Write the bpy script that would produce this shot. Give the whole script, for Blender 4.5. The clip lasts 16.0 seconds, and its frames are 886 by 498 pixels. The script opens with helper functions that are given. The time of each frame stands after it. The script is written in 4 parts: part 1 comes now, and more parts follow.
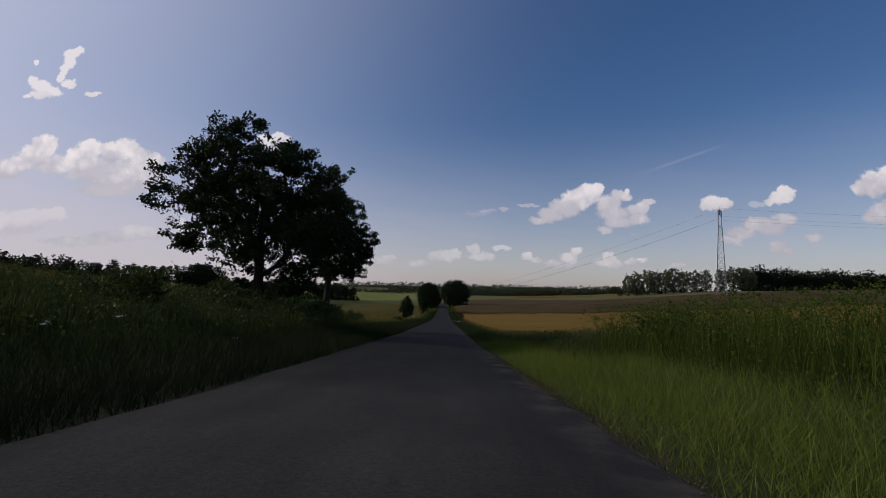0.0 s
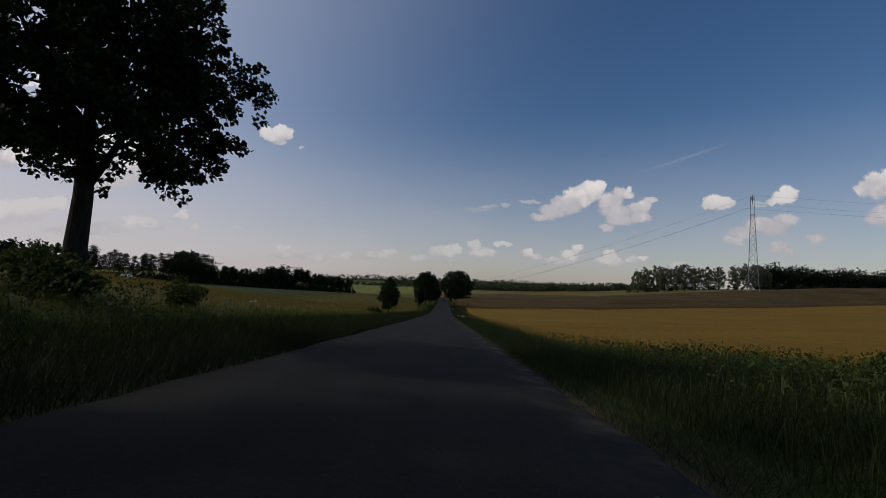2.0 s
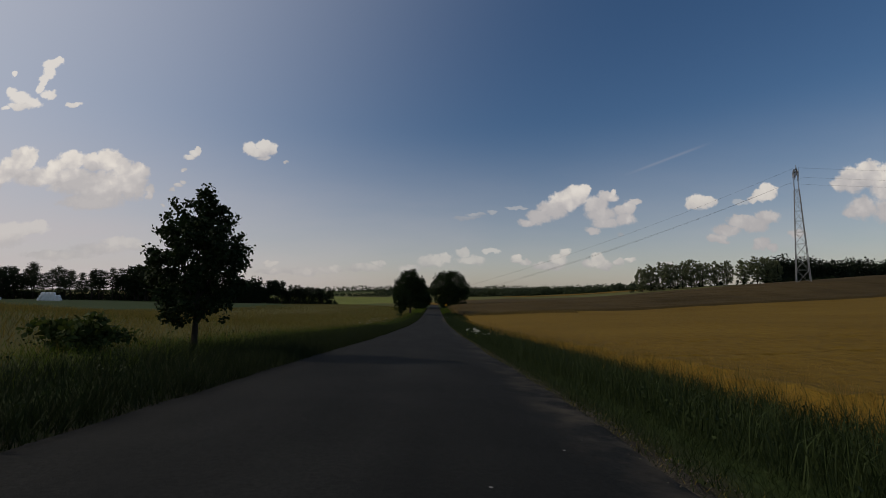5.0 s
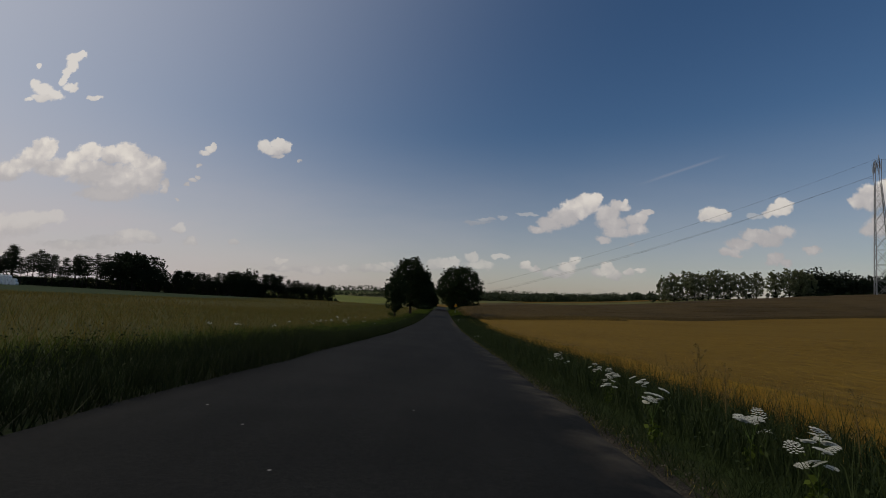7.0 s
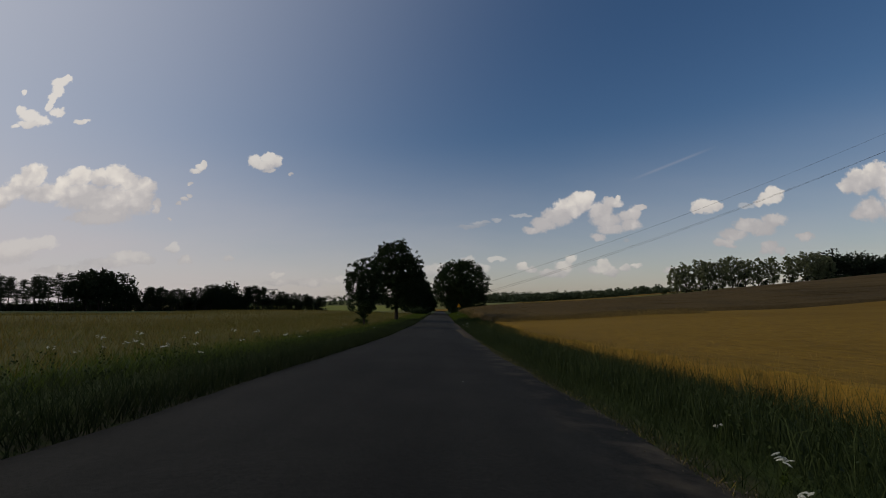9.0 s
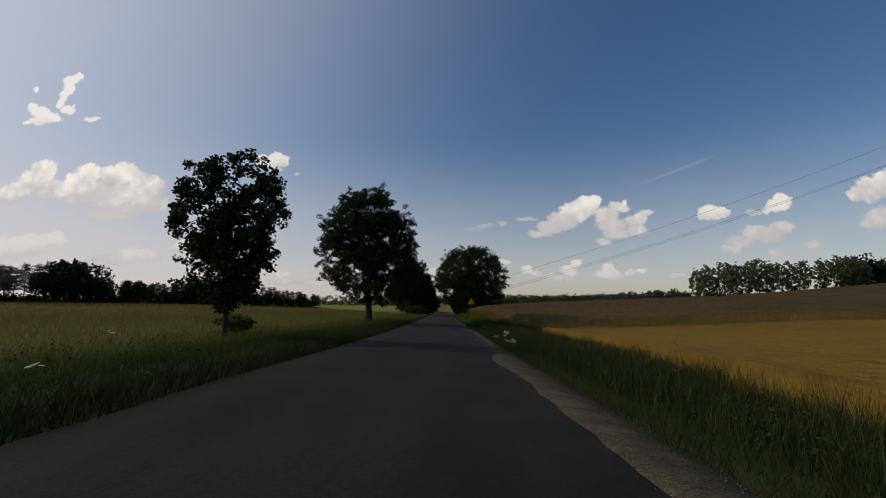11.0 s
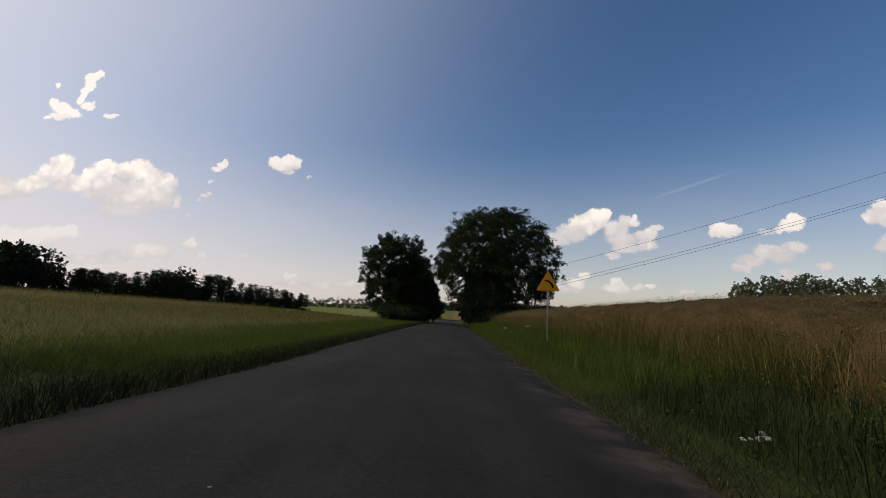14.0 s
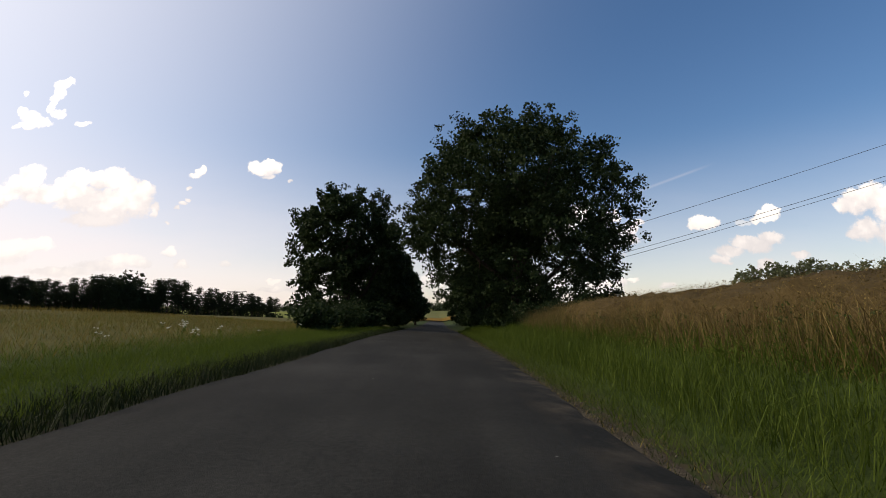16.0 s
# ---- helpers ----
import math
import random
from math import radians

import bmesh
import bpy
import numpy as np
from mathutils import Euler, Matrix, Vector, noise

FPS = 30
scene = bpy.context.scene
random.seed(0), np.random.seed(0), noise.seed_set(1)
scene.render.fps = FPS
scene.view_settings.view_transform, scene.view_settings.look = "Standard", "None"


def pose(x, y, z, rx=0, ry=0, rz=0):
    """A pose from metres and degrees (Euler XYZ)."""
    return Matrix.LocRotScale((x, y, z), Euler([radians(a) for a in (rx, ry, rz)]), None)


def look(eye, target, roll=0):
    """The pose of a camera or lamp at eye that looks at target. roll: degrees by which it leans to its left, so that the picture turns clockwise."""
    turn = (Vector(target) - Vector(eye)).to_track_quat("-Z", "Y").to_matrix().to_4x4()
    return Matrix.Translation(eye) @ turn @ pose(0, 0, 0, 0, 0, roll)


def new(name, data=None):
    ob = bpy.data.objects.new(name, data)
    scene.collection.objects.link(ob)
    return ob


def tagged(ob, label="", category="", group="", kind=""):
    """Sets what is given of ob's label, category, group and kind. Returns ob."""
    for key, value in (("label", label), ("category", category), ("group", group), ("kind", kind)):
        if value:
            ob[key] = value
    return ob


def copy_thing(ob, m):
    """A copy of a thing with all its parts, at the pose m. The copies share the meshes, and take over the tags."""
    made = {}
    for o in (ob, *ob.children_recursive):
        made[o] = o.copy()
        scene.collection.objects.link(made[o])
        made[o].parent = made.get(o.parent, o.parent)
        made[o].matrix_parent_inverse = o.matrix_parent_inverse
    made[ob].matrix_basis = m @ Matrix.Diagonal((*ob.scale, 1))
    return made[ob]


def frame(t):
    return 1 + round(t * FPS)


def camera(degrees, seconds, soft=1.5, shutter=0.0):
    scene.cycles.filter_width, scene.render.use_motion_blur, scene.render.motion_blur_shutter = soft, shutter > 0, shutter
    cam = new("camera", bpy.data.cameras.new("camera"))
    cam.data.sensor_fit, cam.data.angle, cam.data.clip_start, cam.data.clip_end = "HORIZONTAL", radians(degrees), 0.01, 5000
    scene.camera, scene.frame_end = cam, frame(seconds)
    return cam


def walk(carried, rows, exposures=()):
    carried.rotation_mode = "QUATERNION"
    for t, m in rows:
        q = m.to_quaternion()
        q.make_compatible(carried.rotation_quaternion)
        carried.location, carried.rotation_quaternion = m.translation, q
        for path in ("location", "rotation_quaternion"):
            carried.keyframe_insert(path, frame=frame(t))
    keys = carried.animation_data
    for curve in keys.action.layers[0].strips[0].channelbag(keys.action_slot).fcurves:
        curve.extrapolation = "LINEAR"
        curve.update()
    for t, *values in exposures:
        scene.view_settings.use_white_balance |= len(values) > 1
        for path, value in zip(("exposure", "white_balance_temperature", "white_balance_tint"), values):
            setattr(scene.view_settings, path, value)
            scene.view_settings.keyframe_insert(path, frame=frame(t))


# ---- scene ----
# The camera rides along a straight country road; world +Y is the way ahead, X = 0 is the camera's line.
cam = camera(87.7, 16.0, soft=0.9)
ROWS = [
    (0.0, 0.01, -0.001, 0.21, 4.95, -1.35),
    (0.5, 6.68, -0.526, 0.25, 4.37, 0.65),
    (1.0, 13.40, -1.026, -0.26, 4.68, 0.99),
    (1.5, 19.98, -1.488, -0.99, 4.56, -0.65),
    (2.0, 26.66, -1.929, 0.25, 4.34, -2.22),
    (2.5, 33.36, -2.343, -0.09, 4.39, -0.96),
    (3.0, 40.12, -2.733, 0.39, 5.10, -2.04),
    (3.5, 47.00, -3.116, 0.65, 5.30, -0.62),
    (4.0, 54.12, -3.514, 0.61, 5.57, 0.68),
    (4.5, 61.43, -3.926, -0.58, 5.44, 0.81),
    (7.0, 98.85, -6.038, -0.03, 5.92, -2.06),
    (7.5, 106.30, -6.426, 0.76, 5.70, 0.51),
    (8.0, 113.75, -6.797, -0.19, 5.93, -0.58),
    (8.5, 121.19, -7.152, -0.63, 6.41, -1.31),
    (9.0, 128.72, -7.489, -0.22, 6.60, 1.00),
    (11.5, 167.30, -8.796, 0.32, 7.10, -0.11),
    (12.0, 175.13, -8.963, -0.19, 7.66, 0.82),
    (12.5, 182.74, -9.104, -1.05, 6.90, 1.18),
    (13.0, 190.53, -9.233, -0.96, 7.88, -0.84),
    (13.5, 198.23, -9.346, 0.34, 7.41, -3.89),
    (14.0, 205.88, -9.444, 0.96, 7.79, -2.27),
    (14.5, 213.44, -9.528, 0.38, 8.02, 0.08),
    (15.0, 220.93, -9.597, 0.26, 8.30, 0.63),
    (15.5, 228.32, -9.651, -0.12, 7.81, -0.77),
    (16.0, 235.68, -9.692, -0.69, 7.87, -0.25),
]
# the recorder opens up when the dark trees fill the view; the last two are its white balance
EXPOSURES = [(0.0, -0.5, 6500, 19), (1.0, -0.52, 6600, 17), (2.0, -0.58, 6750, 14), (3.5, -0.58, 7100, 12), (7.0, -0.7, 7100, 12), (9.0, -0.65, 7100, 12), (11.5, -0.25, 7100, 12),
             (12.5, -0.08, 7150, 12), (13.5, -0.15, 7200, 13), (14.5, 0.0, 7300, 14), (15.0, 0.08, 7400, 14), (16.0, 0.36, 7500, 14)]
SKY = 0.108
walk(cam, [(t, pose(0, y, z, 90 + pitch, roll, yaw)) for t, y, z, yaw, pitch, roll in ROWS], EXPOSURES)

# ---- light ----
SUN_AZ, SUN_EL = radians(-89), radians(33)  # left of the road
sun = new("sun", bpy.data.lights.new("sun", "SUN"))
sun.data.energy, sun.data.angle, sun.data.color = 2.15, radians(2.5), (1.0, 0.92, 0.78)
SUN_DIR = Vector((math.sin(SUN_AZ) * math.cos(SUN_EL), math.cos(SUN_AZ) * math.cos(SUN_EL), math.sin(SUN_EL)))
sun.matrix_world = look(SUN_DIR * 100, (0, 0, 0))


class Nodes:
    """Short way to wire shader nodes."""

    def __init__(self, tree):
        self.t = tree
        tree.nodes.clear()

    def add(self, kind, values=None, **props):
        n = self.t.nodes.new("ShaderNode" + kind)
        for k, v in props.items():
            setattr(n, k, v)
        for k, v in (values or {}).items():
            if isinstance(v, bpy.types.NodeSocket):
                self.t.links.new(v, n.inputs[k])
            else:
                n.inputs[k].default_value = v
        return n

    def math(self, op, a, b=0.0, clamp=False):
        return self.add("Math", {0: a, 1: b}, operation=op, use_clamp=clamp).outputs[0]

    def vmath(self, op, a, b=(0, 0, 0)):
        return self.add("VectorMath", {0: a, 1: b}, operation=op)

    def noise(self, scale, detail=4.0, vec=None, rough=0.55, out="Fac"):
        v = {"Scale": scale, "Detail": detail, "Roughness": rough}
        if vec is not None:
            v["Vector"] = vec
        return self.add("TexNoise", v).outputs[out]

    def ramp(self, fac, stops):
        n = self.add("ValToRGB", {"Fac": fac})
        e = n.color_ramp.elements
        while len(e) < len(stops):
            e.new(0.5)
        for el, (p, c) in zip(e, stops):
            el.position, el.color = p, (*c, 1) if len(c) == 3 else c
        return n.outputs["Color"]

    def mix(self, fac, a, b, blend="MIX"):
        n = self.add("Mix", data_type="RGBA", blend_type=blend)
        for i, v in ((0, fac), (6, a), (7, b)):
            if isinstance(v, bpy.types.NodeSocket):
                self.t.links.new(v, n.inputs[i])
            elif i == 0:
                n.inputs[i].default_value = v
            else:
                n.inputs[i].default_value = (*v, 1)
        return n.outputs[2]

    def range(self, v, a, b, c=0.0, d=1.0, kind="LINEAR"):
        return self.add("MapRange", {0: v, 1: a, 2: b, 3: c, 4: d}, interpolation_type=kind).outputs[0]


world = bpy.data.worlds.new("sky")
world.use_nodes = True
scene.world = world
W = Nodes(world.node_tree)
sky = W.add("TexSky", sky_type="NISHITA", sun_disc=False, sun_elevation=SUN_EL, sun_rotation=SUN_AZ, altitude=100.0, air_density=1.0, dust_density=1.0, ozone_density=2.0)
way = W.add("TexCoord").outputs["Generated"]
sep = W.add("SeparateXYZ", {0: way})
ahead = W.math("MAXIMUM", sep.outputs[1], 0.02)
flat = W.add("CombineXYZ", {0: W.math("DIVIDE", sep.outputs[0], ahead), 1: W.math("DIVIDE", sep.outputs[2], ahead), 2: 0.0}).outputs[0]


def cloud_field(blobs, warp):
    """Soft union of ellipses (u, v, half width, half height) on the sky, frayed by noise."""
    total = None
    for u, v, a, b in blobs:
        d = W.vmath("MULTIPLY", W.vmath("SUBTRACT", warp, (u, v, 0)).outputs[0], (1 / a, 1 / b, 0)).outputs[0]
        e = W.math("SUBTRACT", 1.0, W.vmath("DOT_PRODUCT", d, d).outputs["Value"])
        total = e if total is None else W.add("Math", {0: total, 1: e, 2: 0.15}, operation="SMOOTH_MAX").outputs[0]
    return total


wob = W.add("TexNoise", {"Vector": flat, "Scale": 42.0, "Detail": 4.0, "Roughness": 0.55}).outputs["Color"]
warp = W.vmath("ADD", flat, W.vmath("MULTIPLY", W.vmath("SUBTRACT", wob, (0.5, 0.5, 0.5)).outputs[0], (0.026, 0.022, 0)).outputs[0]).outputs[0]
fray = W.add("TexNoise", {"Vector": flat, "Scale": 95.0, "Detail": 6.0, "Roughness": 0.6}).outputs["Fac"]
height = W.add("SeparateXYZ", {0: warp}).outputs[1]
front = W.range(sep.outputs[1], 0.15, 0.3)
billow = W.add("TexVoronoi", {"Vector": warp, "Scale": 34.0, "Smoothness": 0.6, "Detail": 1.0}, feature="SMOOTH_F1").outputs["Distance"]
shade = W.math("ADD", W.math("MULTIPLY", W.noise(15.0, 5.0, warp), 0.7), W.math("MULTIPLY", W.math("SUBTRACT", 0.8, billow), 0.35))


def cloud(below, blobs, bottom, top, strength, thick=1.0, veil=0.0, pale=0.0):
    """Lay one bank of cumulus over what is below: white and crisp where it faces up, lilac-grey and soft at its foot."""
    dens = W.math("ADD", cloud_field(blobs, warp), W.math("MULTIPLY", W.math("SUBTRACT", fray, 0.5), 1.1))
    rise = W.range(height, bottom, top)
    full = W.math("SUBTRACT", 0.7, W.math("MULTIPLY", rise, 0.35))
    alpha = W.math("MULTIPLY", W.add("MapRange", {0: dens, 1: -0.2 - veil, 2: full, 3: 0.0, 4: thick}, interpolation_type="SMOOTHSTEP").outputs[0], front)
    lit = W.math("ADD", W.range(height, bottom, top, pale - 0.1, pale + 0.72), W.math("MULTIPLY", W.math("SUBTRACT", shade, 0.5), 1.3), True)
    lit = W.math("ADD", lit, W.range(dens, 0.0, 0.9, -0.06, 0.08), True)
    col = W.ramp(lit, [(0.0, (0.60, 0.61, 0.66)), (0.3, (0.76, 0.76, 0.79)), (0.52, (0.95, 0.94, 0.93)), (0.78, (1.06, 1.05, 1.03))])
    puff = W.add("Background", {"Color": col, "Strength": strength * 1.04})
    return W.add("MixShader", {0: alpha, 1: below, 2: puff.outputs[0]}).outputs[0]


blue = W.add("HueSaturation", {"Color": sky.outputs[0], "Saturation": 1.27, "Hue": 0.504, "Value": 1.0}).outputs[0]
layer = W.add("Background", {"Color": blue, "Strength": SKY}).outputs[0]
# thin bright haze low over the horizon
glow = W.range(W.vmath("DOT_PRODUCT", way, tuple(SUN_DIR)).outputs["Value"], -0.1, 1.0)
veil = W.math("MULTIPLY", W.math("POWER", glow, 2.6), 1.12, True)
layer = W.add("MixShader", {0: veil, 1: layer, 2: W.add("Background", {"Color": (0.79, 0.85, 0.98, 1), "Strength": 1.0}).outputs[0]}).outputs[0]
haze = W.math("MULTIPLY", W.range(sep.outputs[2], 0.36, 0.0, 0.0, 0.6, "SMOOTHSTEP"), W.range(W.noise(3.0, 5.0, W.vmath("MULTIPLY", flat, (1, 4, 1)).outputs[0]), 0.3, 0.7, 0.75, 1.0))
haze = W.math("MULTIPLY", haze, W.range(glow, 0.05, 0.75, 0.78, 1.7), True)
layer = W.add("MixShader", {0: haze, 1: layer, 2: W.add("Background", {"Color": (0.87, 0.83, 0.91, 1), "Strength": 0.86}).outputs[0]}).outputs[0]
# low haze banks
layer = cloud(layer, [(-0.891, 0.142, 0.055, 0.015), (-0.944, 0.123, 0.061, 0.023), (-1.011, 0.119, 0.074, 0.031), (-0.855, 0.149, 0.017, 0.010), (-0.677, 0.112, 0.042, 0.012), (-0.721, 0.097, 0.061, 0.011), (-0.648, 0.103, 0.031, 0.010), (-0.582, 0.128, 0.015, 0.011), (-0.460, 0.102, 0.011, 0.007), (-0.811, 0.084, 0.073, 0.011), (-0.555, 0.101, 0.017, 0.009)], 0.097, 0.156, 0.86, 0.5, 0.35, 0.42)
# horizon puffs
layer = cloud(layer, [(-0.289, 0.048, 0.046, 0.010), (-0.228, 0.051, 0.031, 0.010), (-0.155, 0.056, 0.039, 0.010), (-0.122, 0.067, 0.017, 0.007), (-0.357, 0.066, 0.020, 0.005), (-0.356, 0.049, 0.031, 0.007), (-0.008, 0.070, 0.029, 0.014), (0.023, 0.078, 0.015, 0.010), (0.060, 0.089, 0.015, 0.012), (0.078, 0.071, 0.032, 0.010), (0.121, 0.091, 0.020, 0.006), (-0.057, 0.055, 0.027, 0.009)], 0.042, 0.098, 0.85, 0.55, 0.2, 0.3)
# wisps
layer = cloud(layer, [(0.069, 0.165, 0.032, 0.005), (0.090, 0.172, 0.020, 0.005), (0.126, 0.177, 0.011, 0.005), (0.181, 0.187, 0.025, 0.004), (0.676, 0.201, 0.018, 0.008), (0.406, 0.129, 0.009, 0.005)], 0.164, 0.185, 0.82, 0.35, 0.2, 0.3)
# small right puffs
layer = cloud(layer, [(0.336, 0.062, 0.016, 0.012), (0.355, 0.072, 0.018, 0.015), (0.370, 0.059, 0.017, 0.011), (0.401, 0.067, 0.015, 0.009), (0.426, 0.072, 0.015, 0.005), (0.226, 0.060, 0.016, 0.011), (0.269, 0.073, 0.020, 0.012), (0.285, 0.088, 0.011, 0.011), (0.250, 0.058, 0.027, 0.010), (0.176, 0.075, 0.015, 0.009), (0.195, 0.067, 0.017, 0.007), (0.502, 0.063, 0.022, 0.007)], 0.047, 0.093, 0.86, 0.75, 0.1, 0.22)
# right middle
layer = cloud(layer, [(0.586, 0.201, 0.027, 0.018), (0.605, 0.203, 0.021, 0.013), (0.570, 0.192, 0.019, 0.011), (0.743, 0.226, 0.021, 0.020), (0.724, 0.217, 0.020, 0.017), (0.707, 0.205, 0.015, 0.010), (0.682, 0.155, 0.042, 0.016), (0.677, 0.166, 0.020, 0.010), (0.737, 0.167, 0.030, 0.015), (0.707, 0.150, 0.035, 0.018), (0.644, 0.137, 0.037, 0.014), (0.622, 0.120, 0.025, 0.011), (0.634, 0.112, 0.017, 0.007), (0.724, 0.109, 0.022, 0.014), (0.744, 0.101, 0.015, 0.010), (0.708, 0.100, 0.012, 0.007), (0.802, 0.129, 0.022, 0.009)], 0.106, 0.245, 0.93, 0.93, 0.00, 0.12)
# right edge
layer = cloud(layer, [(0.934, 0.251, 0.033, 0.031), (0.906, 0.241, 0.020, 0.021), (0.976, 0.264, 0.038, 0.034), (0.954, 0.188, 0.038, 0.028), (0.927, 0.177, 0.020, 0.015), (1.024, 0.242, 0.057, 0.049), (1.031, 0.179, 0.063, 0.038), (1.088, 0.255, 0.050, 0.052)], 0.153, 0.295, 0.98, 0.97, 0.00)
# big right
layer = cloud(layer, [(0.311, 0.216, 0.032, 0.025), (0.329, 0.226, 0.018, 0.014), (0.283, 0.201, 0.035, 0.025), (0.258, 0.183, 0.037, 0.024), (0.227, 0.167, 0.032, 0.019), (0.199, 0.154, 0.017, 0.011), (0.355, 0.194, 0.030, 0.020), (0.381, 0.212, 0.025, 0.013), (0.395, 0.220, 0.009, 0.009), (0.367, 0.171, 0.037, 0.020), (0.410, 0.182, 0.020, 0.014), (0.428, 0.187, 0.016, 0.016), (0.443, 0.200, 0.016, 0.008), (0.419, 0.162, 0.025, 0.016), (0.376, 0.153, 0.037, 0.015), (0.347, 0.137, 0.017, 0.009)], 0.140, 0.237, 1.00, 0.97, 0.00)
# big left
layer = cloud(layer, [(-0.899, 0.294, 0.032, 0.030), (-0.919, 0.276, 0.037, 0.026), (-0.946, 0.255, 0.035, 0.021), (-0.976, 0.242, 0.037, 0.026), (-1.031, 0.238, 0.056, 0.031), (-0.878, 0.297, 0.012, 0.013), (-0.830, 0.277, 0.022, 0.018), (-0.796, 0.290, 0.030, 0.026), (-0.749, 0.288, 0.027, 0.022), (-0.716, 0.292, 0.035, 0.027), (-0.685, 0.276, 0.025, 0.023), (-0.652, 0.266, 0.030, 0.022), (-0.865, 0.254, 0.062, 0.023), (-0.789, 0.244, 0.062, 0.033), (-0.726, 0.230, 0.077, 0.043), (-0.664, 0.236, 0.040, 0.038), (-0.621, 0.223, 0.010, 0.020), (-0.748, 0.199, 0.074, 0.020)], 0.181, 0.317, 1.05, 1.00, 0.00)
# left streaks
layer = cloud(layer, [(-0.541, 0.300, 0.0149, 0.0057), (-0.529, 0.308, 0.0126, 0.0069), (-0.521, 0.317, 0.0092, 0.0092), (-0.551, 0.270, 0.0069, 0.0046), (-0.552, 0.246, 0.0080, 0.0057), (-0.563, 0.237, 0.0103, 0.0057), (-0.573, 0.226, 0.0069, 0.0069), (-0.592, 0.190, 0.0046, 0.0046), (-0.410, 0.321, 0.0172, 0.0149), (-0.376, 0.326, 0.0207, 0.0138), (-0.388, 0.310, 0.0322, 0.0115), (-0.360, 0.316, 0.0103, 0.0149), (-0.377, 0.298, 0.0149, 0.0046), (-0.330, 0.289, 0.0069, 0.0034)], 0.289, 0.334, 0.95, 0.85, 0.05, 0.40)
# upper left
layer = cloud(layer, [(-0.842, 0.517, 0.0118, 0.0086), (-0.856, 0.512, 0.0182, 0.0118), (-0.859, 0.491, 0.0118, 0.0161), (-0.870, 0.473, 0.0118, 0.0128), (-0.876, 0.457, 0.0097, 0.0128), (-0.937, 0.445, 0.0140, 0.0118), (-0.918, 0.433, 0.0236, 0.0161), (-0.891, 0.421, 0.0204, 0.0128), (-0.855, 0.441, 0.0172, 0.0097), (-0.949, 0.407, 0.0097, 0.0054), (-0.918, 0.414, 0.0268, 0.0086), (-0.936, 0.489, 0.0064, 0.0054), (-0.799, 0.418, 0.0194, 0.0054)], 0.351, 0.479, 1.0, 0.85, 0.2, 0.45)
# vapour trail
trail = W.vmath("SUBTRACT", flat, (0.522, 0.299, 0)).outputs[0]
ts = W.add("SeparateXYZ", {0: W.add("VectorRotate", {"Vector": trail, "Angle": -0.362}, rotation_type="Z_AXIS").outputs[0]})
ta = W.math("MULTIPLY", W.range(W.math("ABSOLUTE", ts.outputs[1]), 0.0, 0.005, 0.14, 0.0, "SMOOTHSTEP"), W.range(W.math("ABSOLUTE", ts.outputs[0]), 0.03, 0.12, 1.0, 0.0, "SMOOTHSTEP"))
layer = W.add("MixShader", {0: W.math("MULTIPLY", ta, front), 1: layer, 2: W.add("Background", {"Color": (0.9, 0.88, 0.95, 1), "Strength": 0.8}).outputs[0]}).outputs[0]
W.t.links.new(layer, W.add("OutputWorld").inputs[0])

# ---- lie of the land ----
PROFILE = [(-400, 25.0), (-60, 3.6), (0, -1.2), (20, -2.69), (40, -3.93), (60, -5.04), (80, -6.19), (100, -7.3), (120, -8.3), (140, -9.16), (160, -9.81),
           (180, -10.25), (200, -10.57), (220, -10.79), (235, -10.89), (255, -11.0), (275, -11.35), (300, -12.0), (340, -12.8), (400, -13.2), (500, -13.4),
           (700, -13.0), (1000, -8.0), (1500, 3.0), (2500, 13.0), (5000, 16.0)]
_py, _pz = np.array(PROFILE).T
_yy = np.arange(-400, 5000, 2.0)
_zz = np.convolve(np.pad(np.interp(_yy, _py, _pz), 9, mode="edge"), np.ones(19) / 19, "valid")
ROAD_L, ROAD_R = -3.52, 2.11


def smooth(a, b, v):
    s = np.clip((np.asarray(v, float) - a) / (b - a), 0, 1)
    return s * s * (3 - 2 * s)


RIGHT_A = ([0, 2.1, 5, 8, 15, 40, 70, 150, 300, 800], [0, -0.10, 0.0, 0.35, 0.3, 0.2, 1.8, 5.5, 9, 12])
RIGHT_B = ([0, 2.1, 4, 6, 10, 20, 30, 60, 100, 150, 230, 350, 800], [0, -0.10, -0.3, -0.6, -0.7, -0.4, 0.0, 0.4, 2.0, 3.8, 8.0, 13, 20])
RIGHT_C = ([0, 2.1, 4, 7, 12, 30, 58, 100, 150, 220, 300, 400, 800], [0, -0.10, 0.15, 1.0, 1.45, 2.15, 3.2, 6.0, 10.2, 15.0, 18.0, 21, 24])
RIGHT_D = ([0, 2.1, 4, 7, 12, 30, 58, 100, 150, 220, 300, 400, 800], [0, -0.10, 0.15, 1.0, 1.45, 2.15, 3.2, 3.6, 4.8, 8.8, 15.5, 20.5, 24])
LEFT_A = ([0, 3.5, 5, 8, 12, 20, 40, 100, 300, 800], [0, 0.17, 0.3, 1.05, 1.9, 3.0, 4.4, 8, 9, 10])
LEFT_B = ([0, 3.5, 6, 10, 30, 60, 100, 180, 300, 800], [0, 0.17, 0.35, 0.8, 3.0, 4.2, 4.5, 5, 6, 8])
LEFT_C = ([0, 3.5, 6, 10, 20, 30, 40, 100, 180, 300, 800], [0, 0.17, 0.3, 0.5, 1.0, 1.6, 2.0, 2.8, 4.2, 6, 8])

LEFT_D = ([0, 3.5, 10, 30, 90, 220, 300, 800], [0, 0.17, 0.2, -0.5, -3.0, 3.0, 5, 8])


